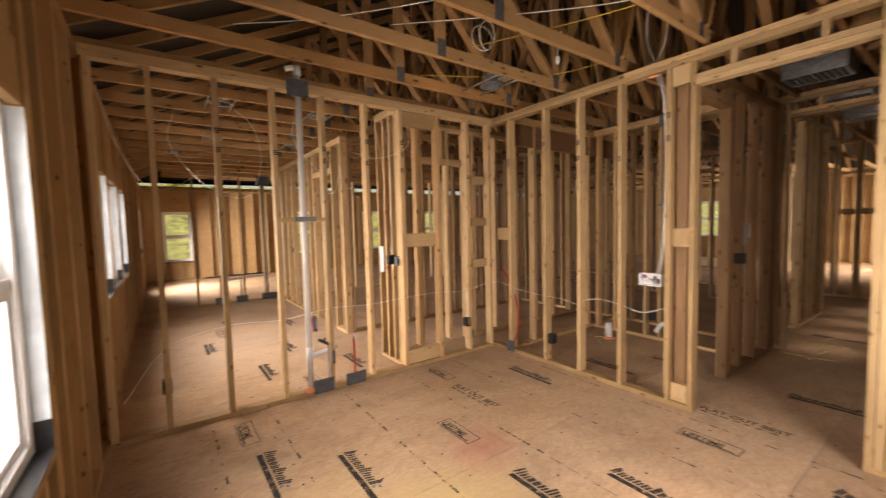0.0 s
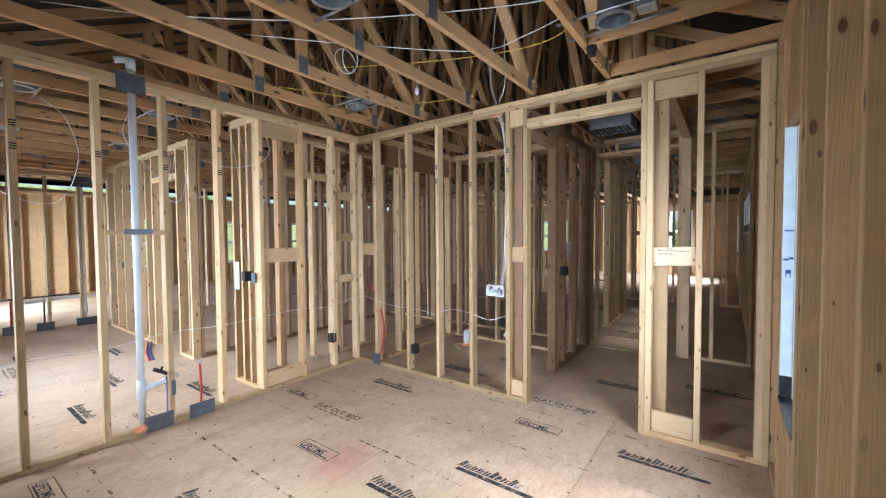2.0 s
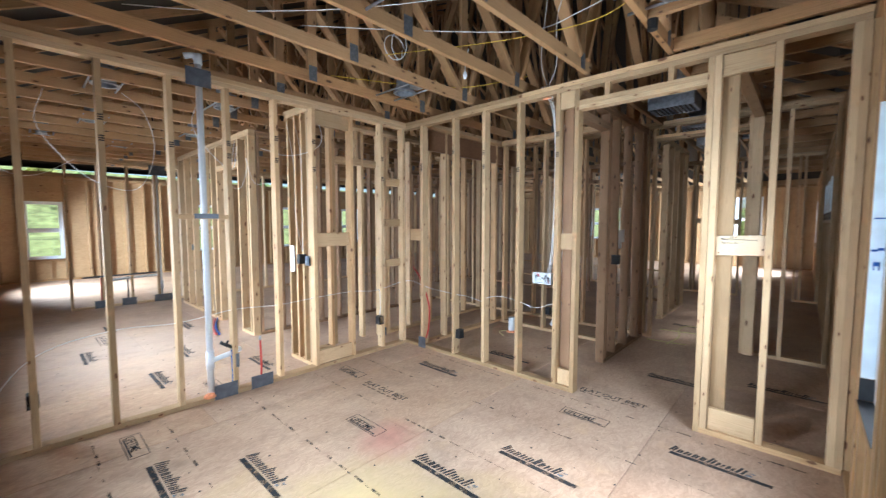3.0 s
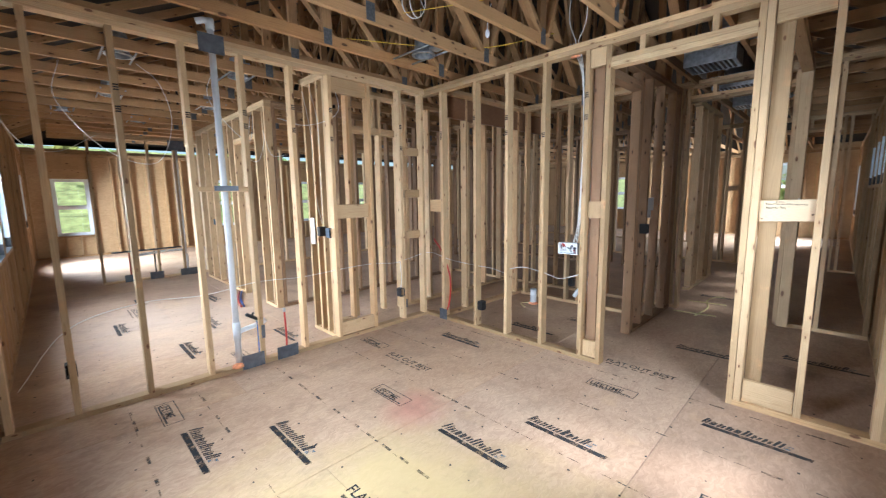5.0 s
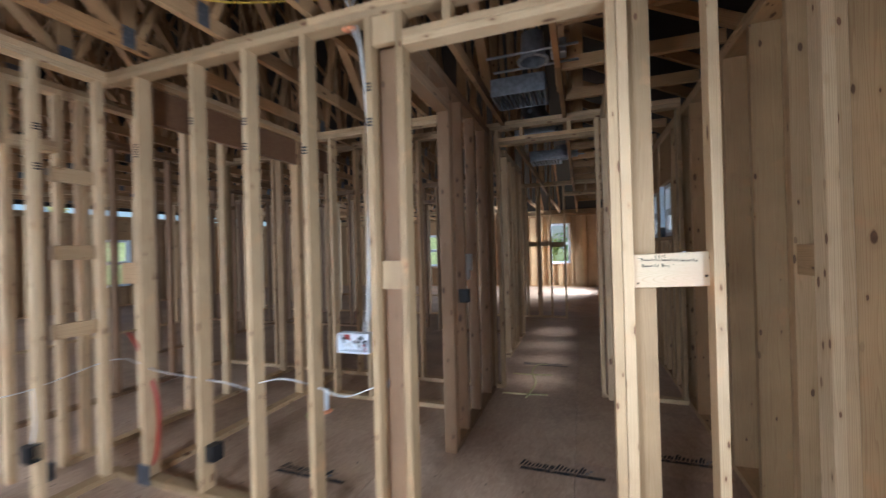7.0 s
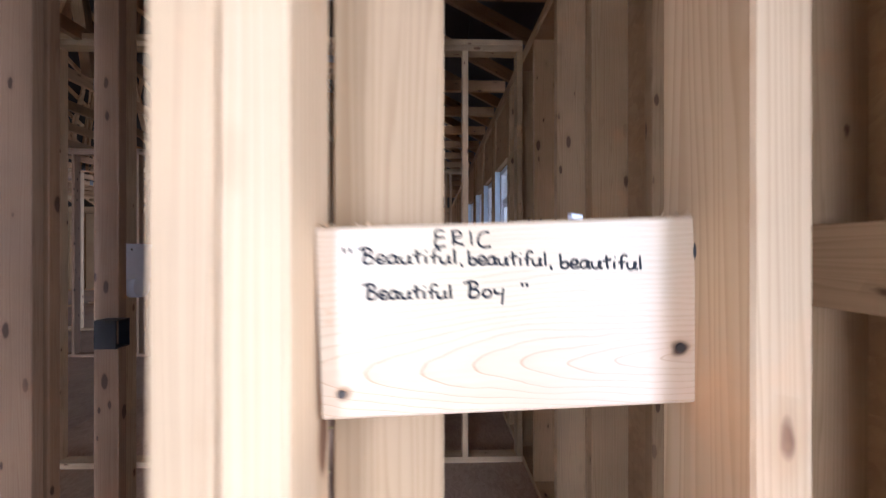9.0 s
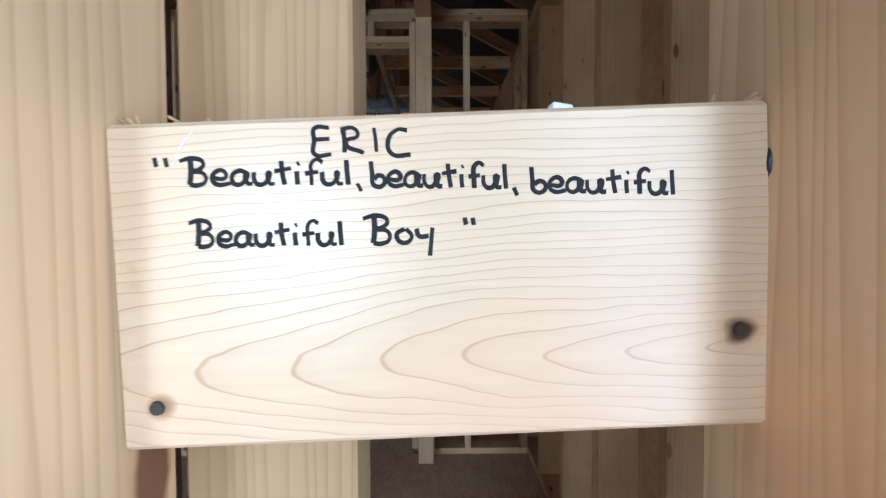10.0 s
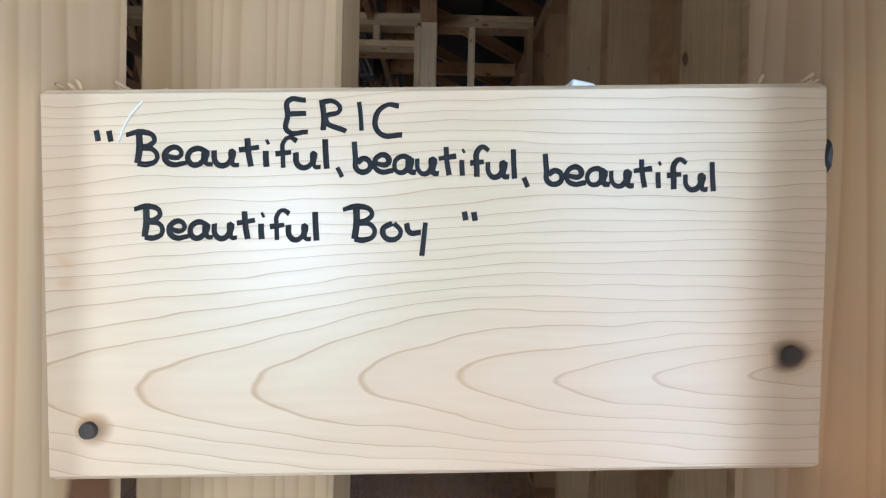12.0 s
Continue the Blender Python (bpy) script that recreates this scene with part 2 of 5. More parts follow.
def board_wood(name, z0, light, line):
    """Flat-sawn pine: arched rings where the pith nears the face, straight lines above, knots low at both ends."""
    m, nt, p = nodes_of(name)
    L = nt.links
    tc = add(nt, "TexCoord")
    sep = add(nt, "SeparateXYZ")
    wn_ = add(nt, "TexNoise", Scale=14.0, Detail=3.0)
    mpn = add(nt, "Mapping")
    mpn.inputs["Scale"].default_value = (0.6, 2.2, 2.2)
    L.new(tc.outputs["Object"], mpn.inputs["Vector"])
    L.new(mpn.outputs[0], wn_.inputs["Vector"])
    wv = add(nt, "VectorMath", operation="MULTIPLY_ADD")
    L.new(wn_.outputs["Color"], wv.inputs[0])
    wv.inputs[1].default_value = (0.042, 0.009, 0.016)
    L.new(tc.outputs["Object"], wv.inputs[2])
    L.new(wv.outputs[0], sep.inputs[0])
    up = add(nt, "Math", operation="ADD")
    L.new(sep.outputs[2], up.inputs[0])
    up.inputs[1].default_value = -z0
    away = add(nt, "Math", operation="MULTIPLY_ADD")
    L.new(sep.outputs[0], away.inputs[0])
    away.inputs[1].default_value = 0.105
    away.inputs[2].default_value = 0.0165
    comb = add(nt, "CombineXYZ")
    L.new(up.outputs[0], comb.inputs[1])
    L.new(away.outputs[0], comb.inputs[2])
    wave = add(nt, "TexWave", wave_type="RINGS", rings_direction="X", wave_profile="SAW")
    wave.inputs["Scale"].default_value = 84.0
    L.new(comb.outputs[0], wave.inputs["Vector"])
    fm = add(nt, "Mapping")
    fm.inputs["Scale"].default_value = (9, 260, 260)
    L.new(wv.outputs[0], fm.inputs["Vector"])
    fibre = add(nt, "TexNoise", Scale=1.0, Detail=4.0)
    L.new(fm.outputs[0], fibre.inputs["Vector"])
    big = add(nt, "TexNoise", Scale=7.0, Detail=4.0)
    L.new(tc.outputs["Object"], big.inputs["Vector"])
    mid = tuple(0.82 * a + 0.18 * b for a, b in zip(light, line))
    c = ramp(nt, wave.outputs[0], (0.0, light), (0.62, light), (0.9, mid), (0.96, line), (1.0, mid))
    c = mixed(nt, 0.16, c, ramp(nt, fibre.outputs[0], (0.3, line), (0.65, light)))
    c = mixed(nt, ramp(nt, big.outputs[0], (0.42, (0, 0, 0)), (0.7, (0.5, 0.5, 0.5))), c, (0.72, 0.45, 0.27))
    for cx, cz, r in ((0.1185, -0.0500, 0.0040), (-0.1205, -0.0267, 0.0054)):
        d = add(nt, "VectorMath", operation="DISTANCE")
        fl = add(nt, "VectorMath", operation="MULTIPLY")
        L.new(wv.outputs[0], fl.inputs[0])
        fl.inputs[1].default_value = (1, 0, 1)
        L.new(fl.outputs[0], d.inputs[0])
        d.inputs[1].default_value = (cx + 0.021, 0, cz + 0.008)
        c = mixed(nt, ramp(nt, d.outputs["Value"], (r, (0.75, 0.75, 0.75)), (r * 1.9, (0, 0, 0))), c, (0.52, 0.30, 0.14))
        c = mixed(nt, ramp(nt, d.outputs["Value"], (r * 0.85, (1, 1, 1)), (r * 1.08, (0, 0, 0))), c, (0.075, 0.04, 0.02))
    for cx, cz, r in ((0.1300, 0.0205, 0.0016), (0.1292, 0.0085, 0.0022), (0.1280, 0.0, 0.001), (0.121, -0.048, 0.003)):
        d = add(nt, "VectorMath", operation="DISTANCE")
        L.new(fl.outputs[0], d.inputs[0])
        d.inputs[1].default_value = (cx + 0.021, 0, cz + 0.008)
        c = mixed(nt, ramp(nt, d.outputs["Value"], (r * 0.5, (0.4, 0.4, 0.4)), (r * 1.9, (0, 0, 0))), c, (0.58, 0.27, 0.10))
    L.new(c, p.inputs["Base Color"])
    p.inputs["Roughness"].default_value = 0.33
    p.inputs["Specular IOR Level"].default_value = 0.5
    bump(nt, p, fibre.outputs[0], 0.2, 0.0004)
    return m


WOOD = lumber("stud_lumber", (0.67, 0.475, 0.27), (0.43, 0.255, 0.115), (0.14, 0.055, 0.022), 0.44)
BOARD = board_wood("blocking_pine", -0.026, (0.70, 0.545, 0.35), (0.44, 0.26, 0.125))
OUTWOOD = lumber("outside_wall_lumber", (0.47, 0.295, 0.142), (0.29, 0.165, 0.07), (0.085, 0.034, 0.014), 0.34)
ROUGH = lumber("truss_lumber", (0.52, 0.31, 0.145), (0.30, 0.155, 0.064), (0.08, 0.034, 0.014), 0.45)
REDWOOD = lumber("reddish_lumber", (0.36, 0.22, 0.12), (0.24, 0.13, 0.065), (0.06, 0.03, 0.015), 0.35)
LVL = strandboard("beam_veneer", (0.36, 0.20, 0.10), (0.24, 0.12, 0.06), 40)
FLOOR = strandboard("subfloor_board", (0.64, 0.455, 0.315), (0.34, 0.21, 0.135), 34, (0.57, 0.37, 0.20))
OSB = strandboard("wall_sheathing", (0.60, 0.40, 0.20), (0.36, 0.21, 0.095), 24)
# near-black boards: the dark of the unlit attic is put into their colour
ROOF = strandboard("shaded_roof_sheathing", (0.022, 0.018, 0.015), (0.010, 0.009, 0.008), 24)
PVC = plain("white_pvc", (0.78, 0.79, 0.80), 0.35, 0, 0.04)
VINYL = plain("white_vinyl", (0.82, 0.83, 0.85), 0.4, 0, 0.03)
WRAP = plain("house_wrap", (0.70, 0.80, 0.88), 0.5, 0, 0.12, 9)
TAPE = plain("black_flashing_tape", (0.02, 0.022, 0.025), 0.45, 0, 0.4, 25)
STEEL = plain("galvanised_steel", (0.42, 0.44, 0.47), 0.38, 0.85, 0.25, 30)
GUSSET = plain("dull_gusset_steel", (0.15, 0.15, 0.155), 0.5, 0.5, 0.35, 60)
PLATE = plain("nail_guard_steel", (0.13, 0.14, 0.16), 0.45, 0.6, 0.25, 20)
BOXBLUE = plain("blue_grey_plastic", (0.07, 0.09, 0.115), 0.5, 0, 0.2)
BLACK = plain("black_plastic", (0.015, 0.015, 0.016), 0.45, 0, 0.2)
CABLE = plain("white_cable", (0.72, 0.70, 0.66), 0.45, 0, 0.05)
YELLOW = plain("yellow_cable", (0.70, 0.45, 0.04), 0.45, 0, 0.06)
REDPEX = plain("red_tube", (0.45, 0.03, 0.02), 0.35, 0, 0.1)
BLUEPEX = plain("blue_tube", (0.02, 0.09, 0.35), 0.35, 0, 0.1)
FOAM = plain("orange_foam", (0.75, 0.30, 0.14), 0.8, 0, 0.3, 60)
NAIL = plain("nail_steel", (0.05, 0.04, 0.032), 0.55, 0.3, 0.3)
MARKER = plain("black_marker", (0.005, 0.005, 0.006), 0.7, 0, 0.3, 300)
GRASS = plain("grass_ground", (0.33, 0.38, 0.14), 0.9, 0, 0.5, 2.5)
BARK = plain("bark", (0.09, 0.06, 0.04), 0.9, 0, 0.4, 14)
LEAF = plain("leaf", (0.22, 0.38, 0.09), 0.6, 0, 0.5, 3)
LEAFY = plain("leaf_yellow", (0.42, 0.44, 0.12), 0.6, 0, 0.5, 3)
DARKDUCT = plain("dark_duct_metal", (0.05, 0.05, 0.055), 0.4, 0.5, 0.4, 6)
CHALK = plain("yellow_chalk", (0.52, 0.45, 0.22), 0.9, 0, 0.3, 60)


def ink(name, colour, wear):
    """Print that has worn thin in places."""
    m, nt, p = nodes_of(name)
    tc = add(nt, "TexCoord")
    n = add(nt, "TexNoise", Scale=22.0, Detail=8.0, Roughness=0.75)
    nt.links.new(tc.outputs["Object"], n.inputs["Vector"])
    p.inputs["Base Color"].default_value = (*colour, 1)
    p.inputs["Roughness"].default_value = 0.6
    nt.links.new(ramp(nt, n.outputs[0], (wear, (0.0, 0.0, 0.0)), (wear + 0.16, (0.92, 0.92, 0.92))), p.inputs["Alpha"])
    return m


INK = ink("black_print", (0.022, 0.024, 0.028), 0.34)
INKFAINT = ink("faint_print", (0.05, 0.042, 0.038), 0.41)


def glass_of():
    m = bpy.data.materials.new("window_glass")
    m.use_nodes = True
    nt = m.node_tree
    p = nt.nodes["Principled BSDF"]
    p.inputs["Base Color"].default_value = (1, 1, 1, 1)
    p.inputs["Roughness"].default_value = 0.02
    p.inputs["IOR"].default_value = 1.45
    p.inputs["Transmission Weight"].default_value = 1.0
    return m


GLASS = glass_of()


# ---------------------------------------------------------------- building blocks
MESHES = {}


def prism(l, w, d, edge=0.0022):
    """A sawn piece along X with eased long edges; alike pieces share it."""
    key = (round(l, 3), round(w, 3), round(d, 3))
    if key not in MESHES:
        e = min(edge, w * 0.2, d * 0.2)
        a, b, h = w / 2, d / 2, l / 2
        ring = [(a - e, b), (a, b - e), (a, -b + e), (a - e, -b), (-a + e, -b), (-a, -b + e), (-a, b - e), (-a + e, b)]
        me = bpy.data.meshes.new("piece")
        vs = [(-h, y, z) for y, z in ring] + [(h, y, z) for y, z in ring]
        fs = [(i, (i + 1) % 8, 8 + (i + 1) % 8, 8 + i) for i in range(8)] + [tuple(range(7, -1, -1)), tuple(range(8, 16))]
        me.from_pydata(vs, [], [f[::-1] for f in fs])
        me.update()
        MESHES[key] = me
    return MESHES[key]


def piece(name, p, q, w, d, mat, parent=None, side=(0, 0, 1), label=""):
    """A straight piece from p to q; d is its size towards side, w across that."""
    p, q = Vector(p), Vector(q)
    x = (q - p).normalized()
    z = Vector(side)
    if abs(x.dot(z)) > 0.95:
        z = Vector((1, 0, 0)) if abs(x.x) < 0.9 else Vector((0, 1, 0))
    y = z.cross(x).normalized()
    z = x.cross(y)
    base = prism((q - p).length, w, d)
    key = (base.name, mat.name)
    if key not in MESHES:
        me = base.copy()
        me.materials.clear()
        me.materials.append(mat)
        MESHES[key] = me
    ob = new(name, MESHES[key])
    ob.matrix_world = Matrix.Translation((p + q) / 2) @ Matrix((x, y, z)).transposed().to_4x4()
    if parent:
        ob.parent = parent
    if label:
        ob["label"] = label
    return ob


def block(name, x, y, z, mat, parent=None, label=""):
    """A piece between two values on each axis, grain along its longest side."""
    c = [(a[0] + a[1]) / 2 for a in (x, y, z)]
    s = [abs(a[1] - a[0]) for a in (x, y, z)]
    i = s.index(max(s))
    p, q = list(c), list(c)
    p[i] -= s[i] / 2
    q[i] += s[i] / 2
    if i == 2:
        return piece(name, p, q, s[1], s[0], mat, parent, (1, 0, 0), label)
    return piece(name, p, q, s[1 - i], s[2], mat, parent, (0, 0, 1), label)


def root(name, label="", category="", kind="", group="", at=(0, 0, 0)):
    ob = new(name)
    ob.location = at
    ob.empty_display_size = 0.1
    return tagged(ob, label, category, group, kind)


def part(name, bm, mat, parent=None, label=""):
    me = bpy.data.meshes.new(name)
    bm.to_mesh(me)
    bm.free()
    me.materials.append(mat)
    ob = new(name, me)
    if parent:
        ob.parent = parent
    if label:
        ob["label"] = label
    return ob


def tube(name, points, r, mat, parent=None, label="", sides=8, smooth=True):
    """A round bar or cable along points, rounded between them."""
    P = [Vector(p) for p in points]
    if smooth and len(P) > 2:
        Q = [P[0] * 2 - P[1]] + P + [P[-1] * 2 - P[-2]]
        out = []
        for i in range(1, len(Q) - 2):
            a, b, c, d = Q[i - 1:i + 3]
            for k in range(6):
                t = k / 6
                out.append(0.5 * ((2 * b) + (c - a) * t + (2 * a - 5 * b + 4 * c - d) * t * t + (3 * b - a - 3 * c + d) * t ** 3))
        P = out + [P[-1]]
    vs, fs = [], []
    prev = None
    for i, p in enumerate(P):
        d = (P[min(i + 1, len(P) - 1)] - P[max(i - 1, 0)]).normalized()
        u = prev - d * prev.dot(d) if prev is not None else d.orthogonal()
        u.normalize()
        prev = u
        v = d.cross(u)
        vs += [p + r * (math.cos(k * math.tau / sides) * u + math.sin(k * math.tau / sides) * v) for k in range(sides)]
    for i in range(len(P) - 1):
        for k in range(sides):
            fs.append((i * sides + k, i * sides + (k + 1) % sides, (i + 1) * sides + (k + 1) % sides, (i + 1) * sides + k))
    fs += [tuple(range(sides))[::-1], tuple(range((len(P) - 1) * sides, len(P) * sides))]
    me = bpy.data.meshes.new(name)
    me.from_pydata(vs, [], fs)
    me.polygons.foreach_set("use_smooth", [len(f) == 4 for f in fs])
    me.materials.append(mat)
    ob = new(name, me)
    if parent:
        ob.parent = parent
    if label:
        ob["label"] = label
    return ob


S2 = 0.038                                       # thickness of sawn lumber
W4 = 0.089                                       # width of a stud
rng = random.Random(7)


def framed(name, axis, face, a0, a1, studs, doors=(), mat=None, top=TOP, depth=W4, label="", plates=True, low=0.0):
    """A partition of open studs. axis: the way it runs; face: its lower side across; doors: (from, to, head)."""
    mat = mat or WOOD
    w = root(name, label or "open stud partition of pale sawn lumber on the subfloor", "", "structure")
    far = face + depth

    def bit(nm, a, b, z0, z1, f0=face, f1=far, m=None):
        if axis == "x":
            return block(nm, (a, b), (f0, f1), (z0, z1), m or mat, w)
        return block(nm, (f0, f1), (a, b), (z0, z1), m or mat, w)

    if plates:
        edges = [a0]
        for d0, d1, head in doors:
            edges += [d0, d1]
        edges.append(a1)
        for a, b in zip(edges[::2], edges[1::2]):
            if b - a > 0.01:
                bit("bottom_plate", a, b, low, low + S2)
    mid = (a0 + a1) / 2 + 0.3
    bit("top_plate", a0, mid, top - S2, top)
    bit("top_plate", mid + 0.002, a1, top - S2, top)
    bit("top_plate", a0, a1, top - 2 * S2 - 0.001, top - S2 - 0.001)
    for s in studs:
        j = rng.uniform(-0.002, 0.002)
        f = rng.uniform(-0.0015, 0.0015)
        o = bit("stud", s - S2 / 2 + j, s + S2 / 2 + j, low + S2, top - 2 * S2 - 0.001, face + f, far + f)
        o.rotation_euler.rotate_axis("X", rng.uniform(-0.01, 0.01))
    for d0, d1, head in doors:
        bit("jack_stud", d0 - S2, d0, low, top - 2 * S2 - 0.002)
        bit("jack_stud", d1, d1 + S2, low, top - 2 * S2 - 0.002)
        bit("header", d0, d1, head, head + S2 - 0.001)
        bit("header", d0, d1, head + S2, head + 2 * S2)
        if top - 2 * S2 - (head + 2 * S2) > 0.06:
            n = max(1, int((d1 - d0) / 0.45))
            for k in range(n):
                c = d0 + (k + 0.5) * (d1 - d0) / n
                bit("cripple_stud", c - S2 / 2, c + S2 / 2, head + 2 * S2, top - 2 * S2 - 0.001)
    return w, bit


def row(a, b, step=0.4064):
    out = []
    while a < b:
        out.append(round(a, 3))
        a += step
    return out


# ---------------------------------------------------------------- partitions
# north partition of the room, with the vent pipe
wall_a, bit = framed("wall_north", "x", YA, XW + 0.005, XB + W4 - 0.03, [-0.40, -0.082, 0.322, 0.729, 1.136, 1.543, 1.915, 2.357, 2.764, 3.09], label="open stud partition of pale lumber with a vent pipe")
bit("blocking", 1.935, 2.337, 1.25, 1.39, YA + 0.05, YA + 0.088)
bit("blocking", 1.935, 2.337, 0.04, 0.18, YA + 0.02, YA + 0.058)
bit("blocking", 1.935, 2.337, 2.47, 2.61, YA + 0.03, YA + 0.068)
bit("blocking", 0.749, 1.116, 1.525, 1.562, YA + 0.002, YA + 0.087)

for z in (1.93, 1.45, 0.97):
    bit("blocking", 2.85, 3.068, z, z + 0.089, YA + 0.051, YA + 0.089)

# east partition with the doorway to the hall
wall_b, bit = framed("wall_east", "y", XB, YS + 0.004, YA - 0.002, [3.19, 2.70, 2.29, 1.885, 1.49, 0.033, -0.305, -0.338], [(0.402, 1.302, 2.44)], label="open stud partition of pale lumber with a doorway")
bit("king_stud", 0.322, 0.362, S2, TOP - 2 * S2 - 0.001)
bit("blocking", 3.212, 3.44, 1.28, 1.42, XB + 0.048, XB + 0.086)
bit("blocking", 1.345, 1.468, 1.26, 1.40, XB + 0.049, XB + 0.087)
bit("blocking", 1.345, 1.468, 0.04, 0.18, XB + 0.03, XB + 0.068)
bit("blocking", 1.342, 1.468, 2.47, 2.61, XB + 0.003, XB + 0.041)
bit("blocking", 0.056, 0.318, 0.04, 0.19, XB + 0.022, XB + 0.060)
bit("blocking", 0.056, 0.318, 2.475, 2.61, XB + 0.022, XB + 0.060)

# right side of the hall: end studs and plates over a wide opening
wall_c, bit = framed("wall_hall_south", "x", 0.2305, XB + W4 + 0.002, 5.415, [XB + W4 + 0.021, 5.30, 5.39], label="wide framed opening of pale lumber beside the hall", plates=False)
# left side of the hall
framed("wall_hall_north", "x", 1.385, XB + W4 + 0.002, 5.415, [3.242, 4.13, 4.39, 4.79, 5.20, 5.38], [(3.30, 4.06, 2.44)], REDWOOD, label="open stud partition of reddish lumber along the hall")
framed("wall_hall_end", "y", 5.45, YS + 0.004, 5.2, [-0.336, 0.02, 0.29, 1.40, 1.45] + row(1.82, 5.1), [(0.37, 1.30, 2.52)], top=2.76, label="open stud partition with a doorway across the hall")
framed("wall_hall_north_far", "x", 1.44, 6.60, 8.06, [6.70, 7.02, 7.38, 7.72, 8.03], [], top=2.76, label="open stud partition along the far hall")
wall_g, bit = framed("wall_hall_far", "y", 9.78, YS + 0.004, 9.0, [-0.34, -0.1, 1.12, 1.33, 1.375, 1.60, 1.66] + row(2.2, 8.9), [(0.0, 0.82, 2.5)], top=2.80, label="open stud partition across the end of the hall")
bit("blocking", 1.14, 1.31, 1.48, 1.58)
bit("blocking", 0.862, 1.10, 1.46, 1.56)
bit("blocking", 1.395, 1.58, 1.48, 1.58)
framed("wall_closet_back", "y", 4.78, 1.49, 3.20, [1.7, 2.1, 2.33, 2.5, 2.9, 3.15], label="open stud partition behind the closet")
wall_e, bit = framed("wall_beam", "x", 3.225, XB + W4 + 0.002, 5.41, [3.242, 3.60, 4.70, 5.0], label="stud partition under a wide brown veneer beam")
bit("beam", 3.27, 5.38, 2.36, 2.60, 3.227, 3.265, LVL)
framed("wall_chase", "y", 1.915, YA + W4 + 0.002, 4.04, [3.60, 3.72, 3.86, 4.015], label="short open stud partition with wiring")
framed("wall_bath", "x", 3.95, 2.01, 5.41, row(2.03, 5.3), [(2.42, 3.1, 2.2)], label="open stud partition of the bath")
framed("wall_bath_west", "y", 1.95, 5.15, 8.4, [5.17, 5.24, 6.62, 7.0, 7.15, 7.6, 8.0, 8.36], [(5.55, 6.35, 2.25)], label="open stud partition with a framed doorway")
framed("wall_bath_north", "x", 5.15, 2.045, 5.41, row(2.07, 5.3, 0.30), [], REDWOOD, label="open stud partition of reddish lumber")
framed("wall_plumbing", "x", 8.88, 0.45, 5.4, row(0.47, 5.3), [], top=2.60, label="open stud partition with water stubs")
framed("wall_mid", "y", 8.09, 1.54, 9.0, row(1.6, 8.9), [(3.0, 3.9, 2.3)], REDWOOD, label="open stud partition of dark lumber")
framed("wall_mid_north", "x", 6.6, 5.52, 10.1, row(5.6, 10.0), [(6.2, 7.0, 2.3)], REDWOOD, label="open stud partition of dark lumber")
framed("wall_far_north", "x", 9.0, 5.5, 13.0, row(5.6, 12.9), [(8.0, 9.0, 2.3)], label="open stud partition of the far room")
framed("wall_far_east", "y", 13.2, 3.0, 9.0, row(3.05, 8.9, 0.61), [], label="open stud partition of the far room")


# ---------------------------------------------------------------- outside walls
def outside(name, axis, inner, sign, a0, a1, wins, label, high=2.80, first=0.02):
    """Studs, plates and sheathing with window openings through them. sign: the way out."""
    w = root(name, label, "", "structure")
    o0, o1 = inner, inner + sign * DEEP

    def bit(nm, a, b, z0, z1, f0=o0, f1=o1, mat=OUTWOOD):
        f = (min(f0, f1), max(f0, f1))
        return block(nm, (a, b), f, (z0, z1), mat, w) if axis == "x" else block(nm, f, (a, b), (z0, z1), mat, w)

    bit("bottom_plate", a0, a1, 0, S2)
    bit("top_plate", a0, a1, TOP - S2, TOP)
    bit("top_plate", a0, a1, TOP - 2 * S2 - 0.001, TOP - S2 - 0.001)
    spans = [(c - wd / 2, c + wd / 2, z0, z1) for c, wd, z0, z1 in wins]
    for s in row(a0 + first, a1 - 0.02):
        if all(not (l - 0.10 < s < r + 0.10) for l, r, b, t in spans):
            bit("stud", s - S2 / 2, s + S2 / 2, S2, TOP - 2 * S2 - 0.001)
    s0, s1 = o1, o1 + sign * 0.012
    cut = a0 - 0.2
    for l, r, b, t in sorted(spans):
        for e in (l - S2, r):
            bit("jack_stud", e, e + S2, S2, TOP - 2 * S2 - 0.001)
        for e in (l - 2 * S2 - 0.001, r + S2 + 0.001):
            bit("king_stud", e, e + S2, S2, TOP - 2 * S2 - 0.001)
        bit("header", l, r, t + 0.002, t + 0.235, o0 + sign * 0.012, o0 + sign * 0.05)
        bit("header", l, r, t + 0.002, t + 0.235, o0 + sign * 0.088, o0 + sign * 0.126)
        bit("header", l, r, t + 0.236, TOP - 2 * S2 - 0.002, o0 + sign * 0.02, o0 + sign * 0.12)
        bit("rough_sill", l, r, b - S2, b)
        k = l + 0.15
        while k < r - 0.1:
            bit("cripple_stud", k - S2 / 2, k + S2 / 2, S2, b - S2 - 0.001)
            k += 0.3
        while l - cut > 1.22:
            bit("sheathing_panel", cut, cut + 1.216, -0.1, high, s0, s1, OSB)
            cut += 1.22
        if l - cut > 0.02:
            bit("sheathing_panel", cut, l, -0.1, high, s0, s1, OSB)
        bit("sheathing_panel", l, r, -0.1, b, s0, s1, OSB)
        bit("sheathing_panel", l, r, t, high, s0, s1, OSB)
        cut = r
    while a1 + 0.2 - cut > 0.02:
        e = min(cut + 1.22, a1 + 0.2)
        bit("sheathing_panel", cut, e - 0.004, -0.1, high, s0, s1, OSB)
        cut = e
    return w


